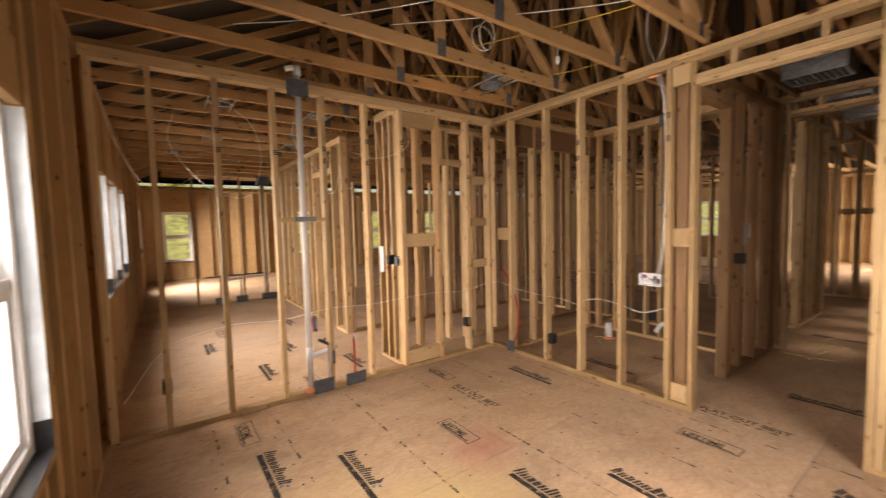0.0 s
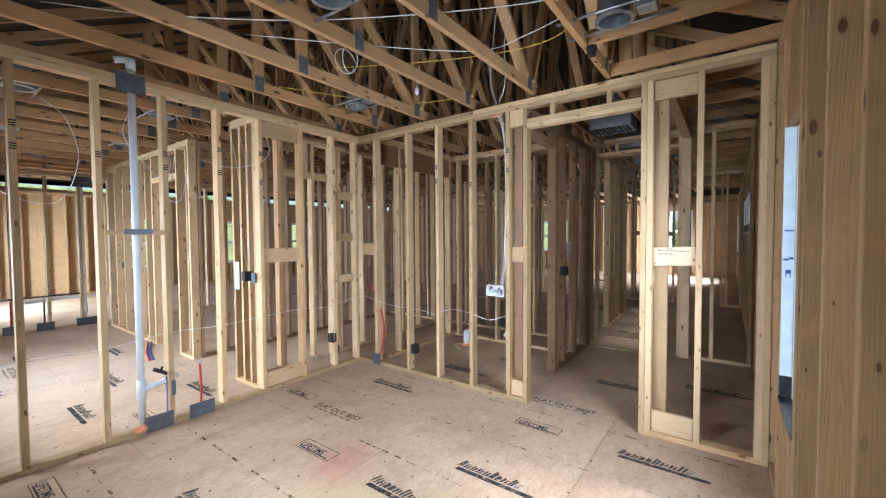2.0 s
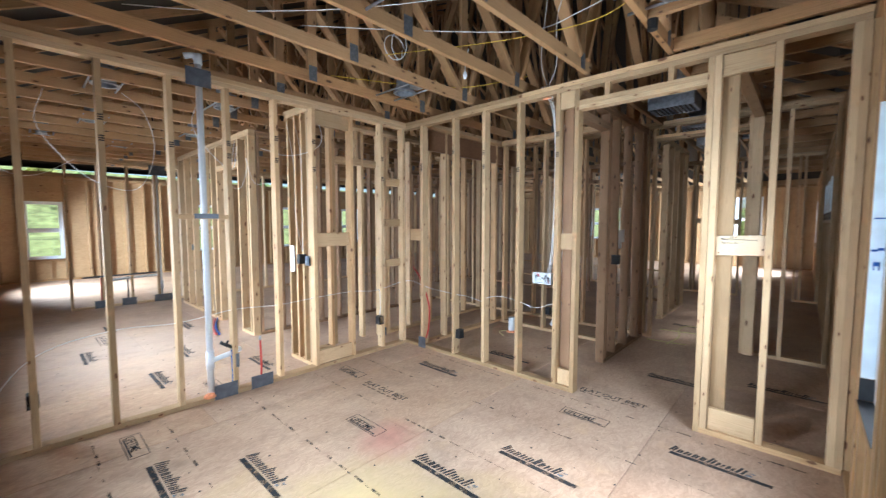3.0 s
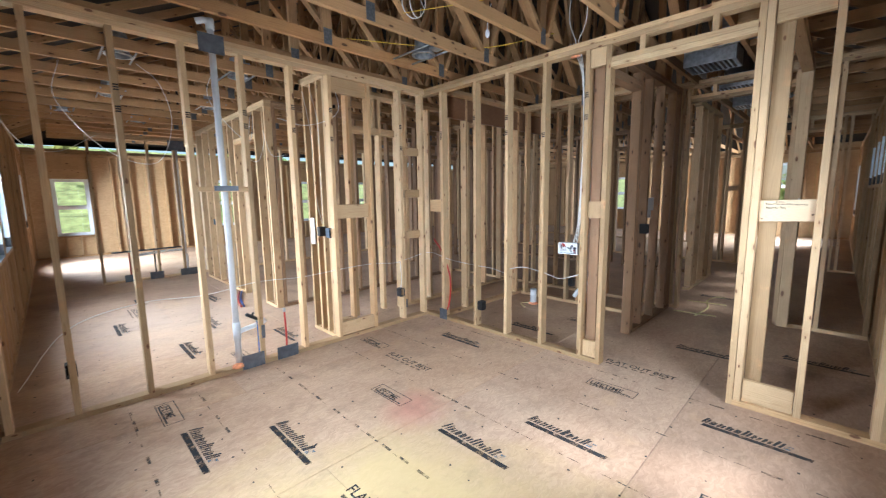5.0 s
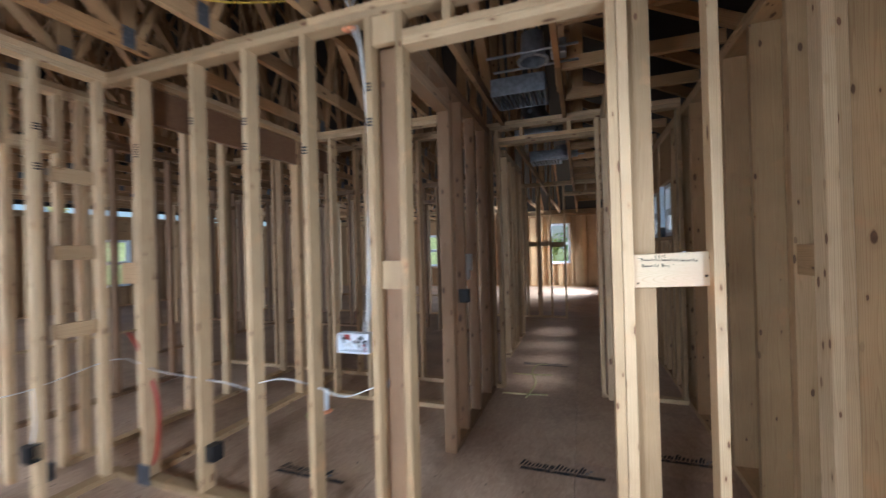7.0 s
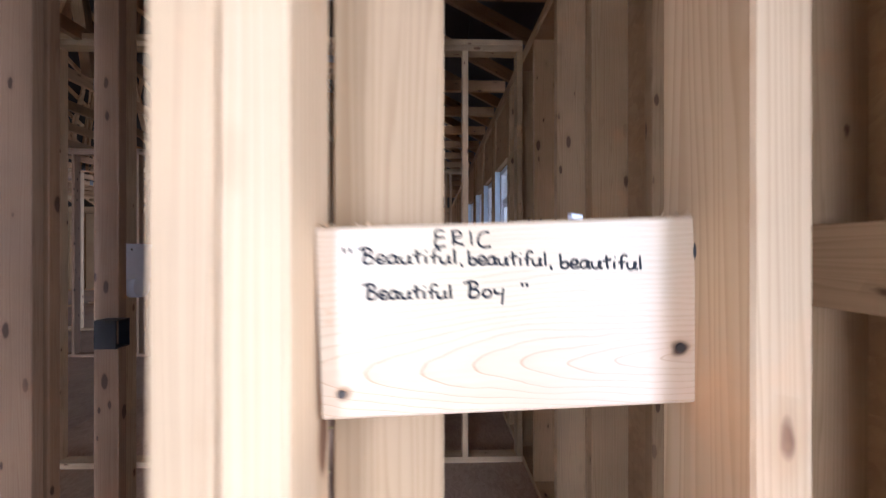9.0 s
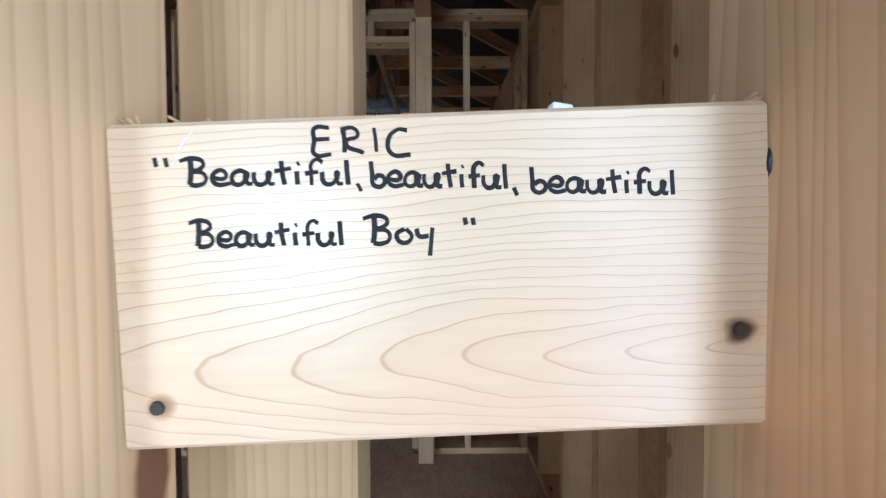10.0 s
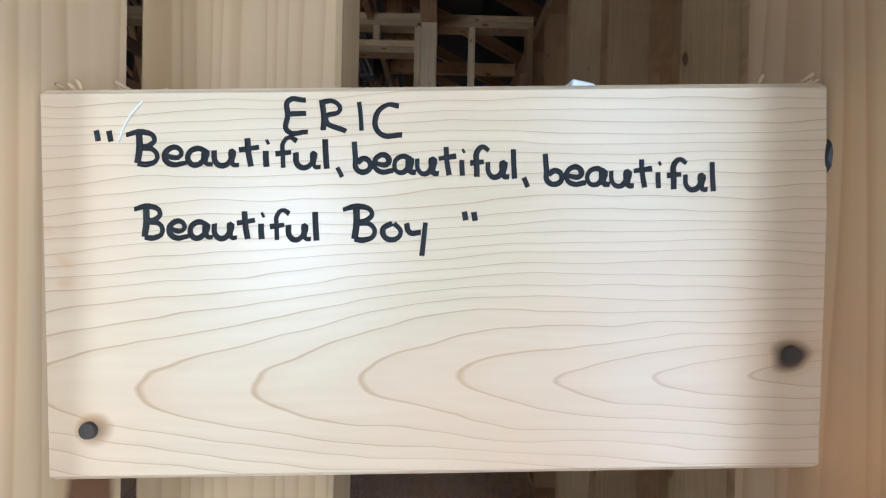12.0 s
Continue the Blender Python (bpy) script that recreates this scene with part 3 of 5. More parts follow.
outside("wall_west", "y", XW, -1, YS - DEEP, YN + DEEP, WIN_W, "outside wall of studs and strand board with windows", 2.97)
ws = outside("wall_south", "x", YS, -1, XW, XE, WIN_S, "outside wall of studs and strand board with windows", 2.80, 0.346)
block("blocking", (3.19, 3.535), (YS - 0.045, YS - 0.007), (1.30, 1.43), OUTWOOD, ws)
outside("wall_outer_north", "x", YN, 1, XW, XE, WIN_N, "far outside wall of studs and strand board", 2.78)
outside("wall_outer_east", "y", XE, 1, YS - DEEP, YN + DEEP, WIN_E, "far outside wall of studs and strand board", 2.97)


def window(number, axis, inner, sign, c, wd, z0, z1):
    """A white vinyl sash window set at the outer face, with flashing tape and wrap in the opening."""
    w = root("window_%d" % number, "white vinyl sash window in a rough opening", "", "structure")
    out = inner + sign * 0.055

    def bit(nm, a, b, u0, u1, f0, f1, mat=VINYL):
        f = (min(f0, f1), max(f0, f1))
        return block(nm, (a, b), f, (u0, u1), mat, w) if axis == "x" else block(nm, f, (a, b), (u0, u1), mat, w)

    l, r = c - wd / 2 + 0.006, c + wd / 2 - 0.006
    b, t = z0 + 0.006, z1 - 0.006
    i, o = out, out + sign * 0.075
    fr = 0.045
    bit("window_frame", l, l + fr, b, t, i, o)
    bit("window_frame", r - fr, r, b, t, i, o)
    bit("window_frame", l + fr, r - fr, b, b + fr, i, o)
    bit("window_frame", l + fr, r - fr, t - fr, t, i, o)
    m = (b + t) / 2
    bit("meeting_rail", l + fr, r - fr, m - 0.022, m + 0.022, i + sign * 0.015, i + sign * 0.055)
    for u0, u1, d in ((b + fr, m - 0.022, 0.02), (m + 0.022, t - fr, 0.045)):
        s = 0.03
        bit("sash", l + fr, l + fr + s, u0, u1, i + sign * d, i + sign * (d + 0.022))
        bit("sash", r - fr - s, r - fr, u0, u1, i + sign * d, i + sign * (d + 0.022))
        bit("sash", l + fr + s, r - fr - s, u0, u0 + s, i + sign * d, i + sign * (d + 0.022))
        bit("sash", l + fr + s, r - fr - s, u1 - s, u1, i + sign * d, i + sign * (d + 0.022))
        rail = [o_ for o_ in w.children if o_.name.startswith("sash")][-1]
        g = bit("pane", l + fr + s, r - fr - s, u0 + s, u1 - s, i + sign * (d + 0.009), i + sign * (d + 0.013), GLASS)
        g.parent = rail
        g.matrix_parent_inverse = rail.matrix_basis.inverted()
        g.visible_shadow = False
    # wrap folded into the opening and tape along the sill
    bit("wrap", l - 0.004, l - 0.001, b + 0.112, t, inner + sign * 0.004, i - sign * 0.001, WRAP)
    bit("wrap", r + 0.001, r + 0.004, b + 0.112, t, inner + sign * 0.004, i - sign * 0.001, WRAP)
    bit("flashing_tape", l - 0.004, l - 0.001, b, b + 0.11, inner + sign * 0.002, i - sign * 0.001, TAPE)
    bit("flashing_tape", r + 0.001, r + 0.004, b, b + 0.11, inner + sign * 0.002, i - sign * 0.001, TAPE)
    bit("flashing_tape", l, r, b - 0.004, b - 0.001, inner - sign * 0.004, i - sign * 0.001, TAPE)
    return w


n = 0
for wins, axis, inner, sign in ((WIN_W, "y", XW, -1), (WIN_S, "x", YS, -1), (WIN_N, "x", YN, 1), (WIN_E, "y", XE, 1)):
    for c, wd, z0, z1 in wins:
        n += 1
        window(n, axis, inner, sign, c, wd, z0, z1)

# blue strokes printed on the wrap folded into the south window
for z0, z1, y0, y1 in ((1.515, 1.522, 0.012, 0.05), (1.36, 1.37, 0.008, 0.03), (1.366, 1.378, 0.03, 0.05), (1.27, 1.31, 0.018, 0.022), (1.27, 1.31, 0.036, 0.04), (1.29, 1.31, 0.0225, 0.0355)):
    block("wrap_print", (2.669, 2.6695), (YS - y1, YS - y0), (z0, z1), BLUEPEX, bpy.data.objects["wall_south"])

# ---------------------------------------------------------------- floor
floor = root("floor", "reddish strand board subfloor panels with black print", "", "structure")
PW, PL = 1.22, 2.44
yy, odd = 0.595 - PW, 0
while yy < YN:
    xx = -0.5 - (1.1 if odd % 2 else 0.2)
    while xx < XE:
        x0, x1 = max(xx, XW - 0.1), min(xx + PL, XE + 0.1)
        y0, y1 = max(yy, YS - 0.1), min(yy + PW, YN + 0.1)
        if x1 - x0 > 0.05 and y1 - y0 > 0.05:
            block("floor_panel", (x0 + 0.0012, x1 - 0.0012), (y0 + 0.0012, y1 - 0.0012), (-0.022, 0.0), FLOOR, floor)
        xx += PL
    yy += PW
    odd += 1
block("subfloor_base", (XW - 0.1, XE + 0.1), (YS - 0.1, YN + 0.1), (-0.3, -0.0225), REDWOOD, floor)


# ---------------------------------------------------------------- roof
SLOPE, RIDGE = 0.5, 8.0
CHORD = 2.715


def roof_z(x):
    return CHORD + 0.22 + SLOPE * (x - (XW - 0.14) if x < RIDGE else 2 * RIDGE - x - (XW - 0.14))


roof = root("ceiling", "underside of the roof boards, attic darkness put into their colour", "", "structure")
bm = bmesh.new()
for x0, x1 in ((XW - 0.5, RIDGE), (RIDGE, 2 * RIDGE - XW + 0.5)):
    v = [bm.verts.new((x, y, roof_z(x) + dz)) for dz in (0, 0.014) for x, y in ((x0, YS - 0.75), (x1, YS - 0.75), (x1, YN + 0.75), (x0, YN + 0.75))]
    for f in ((3, 2, 1, 0), (4, 5, 6, 7), (0, 1, 5, 4), (1, 2, 6, 5), (2, 3, 7, 6), (3, 0, 4, 7)):
        bm.faces.new([v[k] for k in f])
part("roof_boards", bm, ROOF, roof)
for gy, lo in ((YS - DEEP - 0.02, 2.78), (YN + DEEP + 0.02, 2.98)):
    bm = bmesh.new()
    v = [bm.verts.new((x, gy + dy, z)) for dy in (-0.006, 0.006) for x, z in ((XW - 0.3, lo), (2 * RIDGE - XW, lo), (2 * RIDGE - XW, roof_z(2 * RIDGE - XW)), (RIDGE, roof_z(RIDGE)), (XW - 0.3, roof_z(XW - 0.3)))]
    bm.faces.new(v[:5])
    bm.faces.new(v[5:][::-1])
    for k in range(5):
        bm.faces.new((v[k], v[(k + 1) % 5], v[5 + (k + 1) % 5], v[5 + k]))
    bmesh.ops.recalc_face_normals(bm, faces=bm.faces)
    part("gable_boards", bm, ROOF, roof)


def gusset(parent, x, y, z, w=0.075, h=0.125):
    for s in (-1, 1):
        block("gusset_plate", (x - w / 2, x + w / 2), (y + s * 0.0205 - 0.001, y + s * 0.0205 + 0.001), (z - h / 2, z + h / 2), GUSSET, parent)


def truss(y):
    """A long roof truss: chords, uprights and slanting webs held by steel plates."""
    t = root("roof_truss", "rough brown lumber roof truss with steel plates", "roof truss", group="roof trusses")
    r = lambda: rng.uniform(-0.004, 0.004)
    zc = CHORD + W4 / 2
    xe = 2 * RIDGE - XW
    cuts = [XW - 0.14, 4.3, 8.9, 13.2, xe]
    rise = 0.26 if y > 9.0 else 0.0
    zc += rise
    if rise:
        cuts[0], cuts[-1] = 0.05, 2 * RIDGE - 0.05
    for a, b in zip(cuts, cuts[1:]):
        piece("bottom_chord", (a, y, zc + r()), (b - 0.002, y, zc + r()), S2, W4, ROUGH, t)
    for x0, x1 in ((XW - 0.46, RIDGE), (2 * RIDGE - XW + 0.46, RIDGE)):
        piece("top_chord", (x0, y, roof_z(x0) - 0.06), (x1, y, roof_z(x1) - 0.06), S2, W4, ROUGH, t)
    joints = [1.70, 3.02, 4.9, 6.3, 8.0, 9.7, 11.3, 13.0]
    tops = [1.70, 3.02, 4.1, 5.7, 8.0, 10.2, 11.9, 13.0]
    for k, (a, b) in enumerate(zip(joints, tops)):
        piece("web", (a, y, CHORD + W4 + rise), (b, y, roof_z(b) - 0.10), S2, W4 if k % 2 else 0.086, ROUGH, t, (1, 0, 0))
        gusset(t, a, y, CHORD + 0.07 + rise)
    slants = [(3.02, 1.78), (3.02, 4.0), (4.9, 3.12), (4.9, 5.6), (6.3, 5.75), (6.3, 7.9), (9.7, 8.1), (9.7, 10.1)]
    for a, b in slants:
        d = 0.06 if b > a else -0.06
        piece("web", (a + d, y, CHORD + W4 + rise), (b, y, roof_z(b) - 0.12), S2, 0.085, ROUGH, t, (0, 1, 0))
    return t


for k in range(22):
    truss(3.08 + 0.61 * (k - 4))


def jack(x, y0, y1):
    """A short truss that meets the girder at right angles."""
    t = root("jack_truss", "short rough lumber truss with a slanting top chord", "roof truss", group="jack trusses")
    zc = CHORD + W4 / 2
    piece("bottom_chord", (x, y0, zc), (x, y1, zc), S2, W4, ROUGH, t)
    piece("top_chord", (x + 0.002, y0 - 0.1, zc + 0.06), (x + 0.002, y1, zc + 0.62), S2, W4, ROUGH, t)
    piece("web", (x, y1 - 0.1, zc + W4 / 2), (x, y1 - 0.1, zc + 0.52), S2, W4, ROUGH, t, (0, 1, 0))
    return t


for k in range(21):
    jack(0.70 + 0.61 * k, YS - 0.02, 0.615)

# ---------------------------------------------------------------- outdoors
def ground_z(y):
    """Level round the house, with a grassy bank rising to the north."""
    return -0.75 + 0.36 * min(max(y - 18.0, 0.0), 15.0)


me = bpy.data.meshes.new("ground")
ys = (-400, 0, 18) + tuple(19 + k for k in range(15)) + (60, 400)
me.from_pydata([(x, y, ground_z(y) + (0.12 * math.sin(y * 2.1 + x) if 18 < y < 34 else 0)) for y in ys for x in (-400, -12, -6, 0, 6, 12, 18, 24, 400)], [], [(9 * r + c, 9 * r + c + 1, 9 * r + c + 10, 9 * r + c + 9) for r in range(len(ys) - 1) for c in range(8)])
me.materials.append(GRASS)
g = new("ground", me)
tagged(g, "rough grass ground round the house", "ground", kind="structure")


def tree(x, y, h, seed, leaf, z=-0.75):
    R = random.Random(seed)
    t = root("tree", "leafy broad tree seen through the windows", "tree", group="trees outside", at=(x, y, z))
    tube("trunk", [(0, 0, 0), (0.1, 0.05, h * 0.3), (0.0, 0.1, h * 0.7)], 0.16, BARK, t)
    for k in range(5):
        a = R.uniform(0, 6.28)
        z = h * R.uniform(0.3, 0.6)
        tube("limb", [(0.05, 0.05, z), (math.cos(a) * h * 0.12, math.sin(a) * h * 0.12, z + h * 0.1), (math.cos(a) * h * 0.22, math.sin(a) * h * 0.22, z + h * 0.25)], 0.05, BARK, t)
    vs, fs = [], []
    clumps = [(R.gauss(0, h * 0.16), R.gauss(0, h * 0.16), h * R.uniform(0.18, 0.95), h * R.uniform(0.06, 0.13)) for _ in range(34)]
    for cx, cy, cz, cr in clumps:
        for _ in range(60):
            p = Vector((R.gauss(cx, cr * 0.6), R.gauss(cy, cr * 0.6), R.gauss(cz, cr * 0.6)))
            u = Vector((R.gauss(0, 1), R.gauss(0, 1), R.gauss(0, 1))).normalized()
            v = u.orthogonal().normalized()
            s = R.uniform(0.06, 0.14)
            k = len(vs)
            vs += [p - u * s, p + v * s * 0.5, p + u * s, p - v * s * 0.5]
            fs.append((k, k + 1, k + 2, k + 3))
    me = bpy.data.meshes.new("crown")
    me.from_pydata(vs, [], fs)
    me.materials.append(leaf)
    c = new("crown", me)
    c.parent = t


for k in range(9):
    R = random.Random(k)
    x, y = -5 + k * 2.6 + R.uniform(-0.9, 0.9), 24 + R.uniform(-2, 5)
    tree(x, y, R.uniform(1.4, 2.4), k, LEAFY if k % 3 else LEAF, ground_z(y))
for k in range(5):
    R = random.Random(50 + k)
    tree(27 + R.uniform(-2, 4), -3 + k * 3.0, R.uniform(3, 5), 60 + k, LEAF if k % 2 else LEAFY)

# ---------------------------------------------------------------- print on the subfloor
def flat_shape(polys, z=0.0006):
    bm = bmesh.new()
    for poly in polys:
        lo = [bm.verts.new((x, y, 0)) for x, y in poly]
        hi = [bm.verts.new((x, y, z)) for x, y in poly]
        bm.faces.new(hi)
        for k in range(len(lo)):
            j = (k + 1) % len(lo)
            bm.faces.new((lo[k], lo[j], hi[j], hi[k]))
    bmesh.ops.recalc_face_normals(bm, faces=bm.faces)
    return bm


def lay(ob, x, y, turn=-90):
    ob.matrix_world = pose(x, y, 0.0005, 0, 0, turn)
    ob.parent = floor
    return ob


def slab(x0, y0, x1, y1, lean=0.0):
    h = y1 - y0
    return [(x0, y0), (x1, y0), (x1 + lean * h, y1), (x0 + lean * h, y1)]


def maker_mark(x, y, seed, turn=-90, length=0.53):
    """The maker's mark as plain shapes: a row of leaning bars over a thick rule."""
    R = random.Random(seed)
    k = length / 0.53
    polys = [slab(0.01, -0.045, 0.53, -0.012, 0.3)]
    px = 0.0
    for n in range(9):
        wd = R.uniform(0.028, 0.042)
        tall = 0.078 if n in (0, 5, 8) else 0.052
        polys.append(slab(px, 0.0, px + 0.015, tall, 0.35))
        polys.append(slab(px + wd - 0.013, 0.0, px + wd + 0.001, tall * 0.85, 0.35))
        polys.append(slab(px + 0.0155, tall * 0.36, px + wd - 0.0135, tall * 0.36 + 0.015, 0.35))
        px += wd + 0.011
    polys = [[(a * k, b * k) for a, b in q] for q in polys]
    lay(part("brand_print", flat_shape(polys), INK, None, "black bars of a maker's mark"), x, y, turn)
    star = [slab(px, 0.002, px + 0.03, 0.026, 0.3), slab(px + 0.012, 0.030, px + 0.04, 0.048, 0.6)]
    lay(part("brand_print", flat_shape([[(a * k, b * k) for a, b in q] for q in star]), ink_blue, None, "pale blue mark"), x, y, turn)


ink_blue = ink("blue_print", (0.10, 0.25, 0.36), 0.42)


def words(name, body, size, mat, x, y, turn=-90, stretch=1.0):
    cu = bpy.data.curves.new(name, "FONT")
    cu.body, cu.size, cu.extrude, cu.offset = body, size, 0.0003, size * 0.012
    tmp = new(name, cu)
    me = bpy.data.meshes.new_from_object(tmp.evaluated_get(bpy.context.evaluated_depsgraph_get()))
    bpy.data.objects.remove(tmp)
    me.materials.clear()
    me.materials.append(mat)
    me.transform(Matrix.Diagonal((stretch, 1, 1, 1)))
    return lay(new(name, me), x, y, turn)


for k, (x, y) in enumerate(((0.40, 2.78), (0.82, 2.45), (1.55, 1.64), (2.0, 1.29), (2.75, 0.47), (2.76, 2.84), (4.05, 0.95), (3.55, 2.5), (0.75, 4.6), (1.15, 5.4), (0.35, 5.9), (0.7, 7.2), (1.5, 6.7), (1.6, 4.35), (4.4, 0.2), (6.4, 1.25))):
    maker_mark(x, y, k)
for x, y in ((2.03, 2.84), (0.83, 1.60), (3.26, 1.30), (1.98, 0.32), (0.02, 2.2), (0.55, 6.6)):
    words("slogan_print", "FLAT OUT BEST", 0.085, INK, x, y, stretch=0.92)
    bars = [slab(a, -0.03, a + 0.05, -0.012) for a in (0.02, 0.085, 0.15, 0.23, 0.30, 0.37, 0.44)]
    lay(part("small_print", flat_shape(bars), INKFAINT, None), x - 0.01, y)
for x, y in ((1.52, 2.38), (2.74, 1.24), (0.30, 3.30), (2.05, 3.34), (1.0, 3.95), (4.1, 2.1)):
    words("warranty_print", "LIFETIME", 0.075, INK, x + 0.03, y - 0.02, stretch=0.85)
    rim = [slab(0, 0, 0.36, 0.006), slab(0, 0.112, 0.36, 0.118), slab(0, 0.0065, 0.006, 0.1115), slab(0.354, 0.0065, 0.36, 0.1115), slab(0.03, 0.014, 0.33, 0.026)]
    lay(part("warranty_frame", flat_shape(rim), INK, None), x, y)
# fine print and nailing lines that run the length of the boards
R = random.Random(3)
for x in (0.16, 0.57, 1.17, 1.83, 2.42, 3.02):
    dash, a = [], 0.0
    while a < 3.6:
        b = R.uniform(0.015, 0.09)
        if R.random() < 0.75:
            dash.append(slab(a, 0, a + b, R.choice((0.004, 0.008, 0.016))))
        a += b + R.uniform(0.008, 0.05)
    lay(part("line_print", flat_shape(dash), INKFAINT, None), x, 3.4)
# yellow layout marks in the hall
tube("chalk_mark", [(5.25, 1.06, 0.0), (5.7, 1.02, 0.0), (6.1, 1.1, 0.0), (6.37, 1.06, 0.0), (6.4, 0.95, 0)], 0.011, CHALK, floor)
for x in (5.32, 5.95):
    tube("chalk_mark", [(x, 1.30, 0.0), (x + 0.02, 1.08, 0.0), (x + 0.05, 0.87, 0.0)], 0.011, CHALK, floor)
tube("chalk_mark", [(4.2, 2.75, 0.0), (4.35, 2.9, 0.0), (4.5, 2.72, 0.0)], 0.009, CHALK, floor)
# nail heads
vs, fs = [], []
for gx in range(11):
    for gy in range(26):
        x = -0.3 + gx * 0.406 + R.gauss(0, 0.012)
        y = -0.3 + gy * 0.29 + R.gauss(0, 0.04)
        r = R.uniform(0.004, 0.0085)
        k = len(vs)
        vs += [(x + r * math.cos(i * math.tau / 8), y + r * math.sin(i * math.tau / 8), z) for z in (0, 0.0012) for i in range(8)]
        fs.append(tuple(k + 8 + i for i in range(8)))
        fs += [(k + i, k + (i + 1) % 8, k + 8 + (i + 1) % 8, k + 8 + i) for i in range(8)]
me = bpy.data.meshes.new("nail_heads")
me.from_pydata(vs, [], fs)
me.materials.append(NAIL)
tagged(new("nail_heads", me), "dark nail heads driven into the subfloor", kind="stuff").parent = floor

# ---------------------------------------------------------------- the signed board
BY0, BY1, BZ0, BZ1, BX = 0.0515, 0.3190, 1.2760, 1.4105, 3.179
signed = root("blocking_board", "pale pine blocking board with black handwriting between studs", "board")
board = block("board", (BX, BX + 0.036), (BY0, BY1), (BZ0, BZ1), BOARD)
board.parent = signed
GLYPHS = {}


def glyph(c, width, *strokes):
    GLYPHS[c] = (width, strokes)


glyph("e", 0.8, [(0.0, 0.5), (0.55, 0.55), (0.5, 0.95), (0.2, 0.95), (0.0, 0.45), (0.2, 0.05), (0.75, 0.15)])
glyph("a", 0.9, [(0.62, 0.85), (0.3, 0.98), (0.0, 0.55), (0.15, 0.05), (0.5, 0.25), (0.62, 0.85), (0.62, 0.15), (0.85, 0.1)])
glyph("u", 0.9, [(0.0, 0.9), (0.06, 0.2), (0.3, 0.03), (0.55, 0.35), (0.62, 0.9), (0.64, 0.12), (0.85, 0.1)])
glyph("t", 0.75, [(0.25, 1.65), (0.28, 0.8), (0.36, 0.02)], [(-0.05, 0.95), (0.65, 1.15)])
glyph("i", 0.45, [(0.12, 0.95), (0.12, 0.5), (0.14, 0.03)], [(0.14, 1.42), (0.24, 1.5)])
glyph("f", 0.7, [(0.75, 1.55), (0.5, 1.75), (0.28, 1.45), (0.26, 0.8), (0.26, 0.0)], [(0.0, 0.78), (0.55, 0.9)])
glyph("l", 0.4, [(0.12, 1.7), (0.13, 0.9), (0.16, 0.0)])
glyph("b", 0.8, [(0.02, 1.7), (0.06, 0.8), (0.12, 0.08), (0.5, 0.02), (0.64, 0.45), (0.4, 0.75), (0.14, 0.5)])
glyph("o", 0.8, [(0.35, 0.95), (0.02, 0.55), (0.25, 0.03), (0.62, 0.4), (0.4, 0.95)])
glyph("y", 0.9, [(0.02, 0.95), (0.12, 0.45), (0.5, 0.45)], [(0.66, 1.0), (0.6, 0.2), (0.52, -0.85)])
glyph("B", 1.05, [(0.2, 1.7), (0.2, 0.9), (0.12, 0.05)], [(-0.25, 1.65), (0.3, 1.85), (0.72, 1.5), (0.55, 1.1), (0.22, 0.95)], [(0.22, 0.95), (0.72, 0.78), (0.78, 0.3), (0.45, 0.0), (0.12, 0.05)])
glyph("E", 1.15, [(0.7, 1.7), (0.1, 1.65), (0.08, 0.9), (0.05, 0.05), (0.75, 0.0)], [(0.1, 0.95), (0.7, 1.0)])
glyph("R", 1.2, [(0.1, 1.6), (0.15, 0.8), (0.12, 0.1)], [(0.0, 1.55), (0.5, 1.65), (0.7, 1.2), (0.2, 0.75), (0.9, 0.05)])
glyph("I", 0.65, [(0.15, 1.65), (0.2, 0.9), (0.22, 0.1)])
glyph("C", 1.1, [(0.85, 1.45), (0.45, 1.5), (0.05, 0.8), (0.2, -0.05), (0.95, -0.1)])
glyph(",", 0.5, [(0.12, 0.1), (0.2, -0.15), (0.28, -0.45)])
glyph('"', 0.8, [(0.1, 1.6), (0.16, 1.05)], [(0.5, 1.6), (0.56, 1.05)])


def handwritten(text, left, right, base, drop, unit=7.0):
    """One marker-written word. Millimetres from the board's upper left corner."""
    total = sum(GLYPHS[c][0] for c in text)
    wide = (right - left) / total
    cu = bpy.data.curves.new("handwriting", "CURVE")
    cu.dimensions = "3D"
    cu.bevel_depth, cu.bevel_resolution, cu.use_fill_caps = 0.00102, 1, True
    at = 0.0
    for c in text:
        w, strokes = GLYPHS[c]
        for st in strokes:
            sp = cu.splines.new("BEZIER")
            sp.bezier_points.add(len(st) - 1)
            for b, (gx, gy) in zip(sp.bezier_points, st):
                mx = left + (at + gx) * wide
                my = base + drop * (mx - left) / (right - left) - gy * unit
                b.co = (-mx / 1000, 0, -my / 1000)
                b.handle_left_type = b.handle_right_type = "AUTO"
                b.radius = 1.0 + 0.15 * math.sin(at * 7 + gx * 5)
            sp.resolution_u = 5
        at += w
    tmp = new("handwriting", cu)
    me = bpy.data.meshes.new_from_object(tmp.evaluated_get(bpy.context.evaluated_depsgraph_get()))
    bpy.data.objects.remove(tmp)
    for v in me.vertices:
        v.co = (v.co.y * 0.015, v.co.x, v.co.z)
    me.materials.clear()
    me.materials.append(MARKER)
    ob = new("handwriting", me)
    ob.location = (BX - 0.0001, BY1, BZ1)
    ob.parent = signed
    ob["label"] = "black marker handwriting"
    return ob


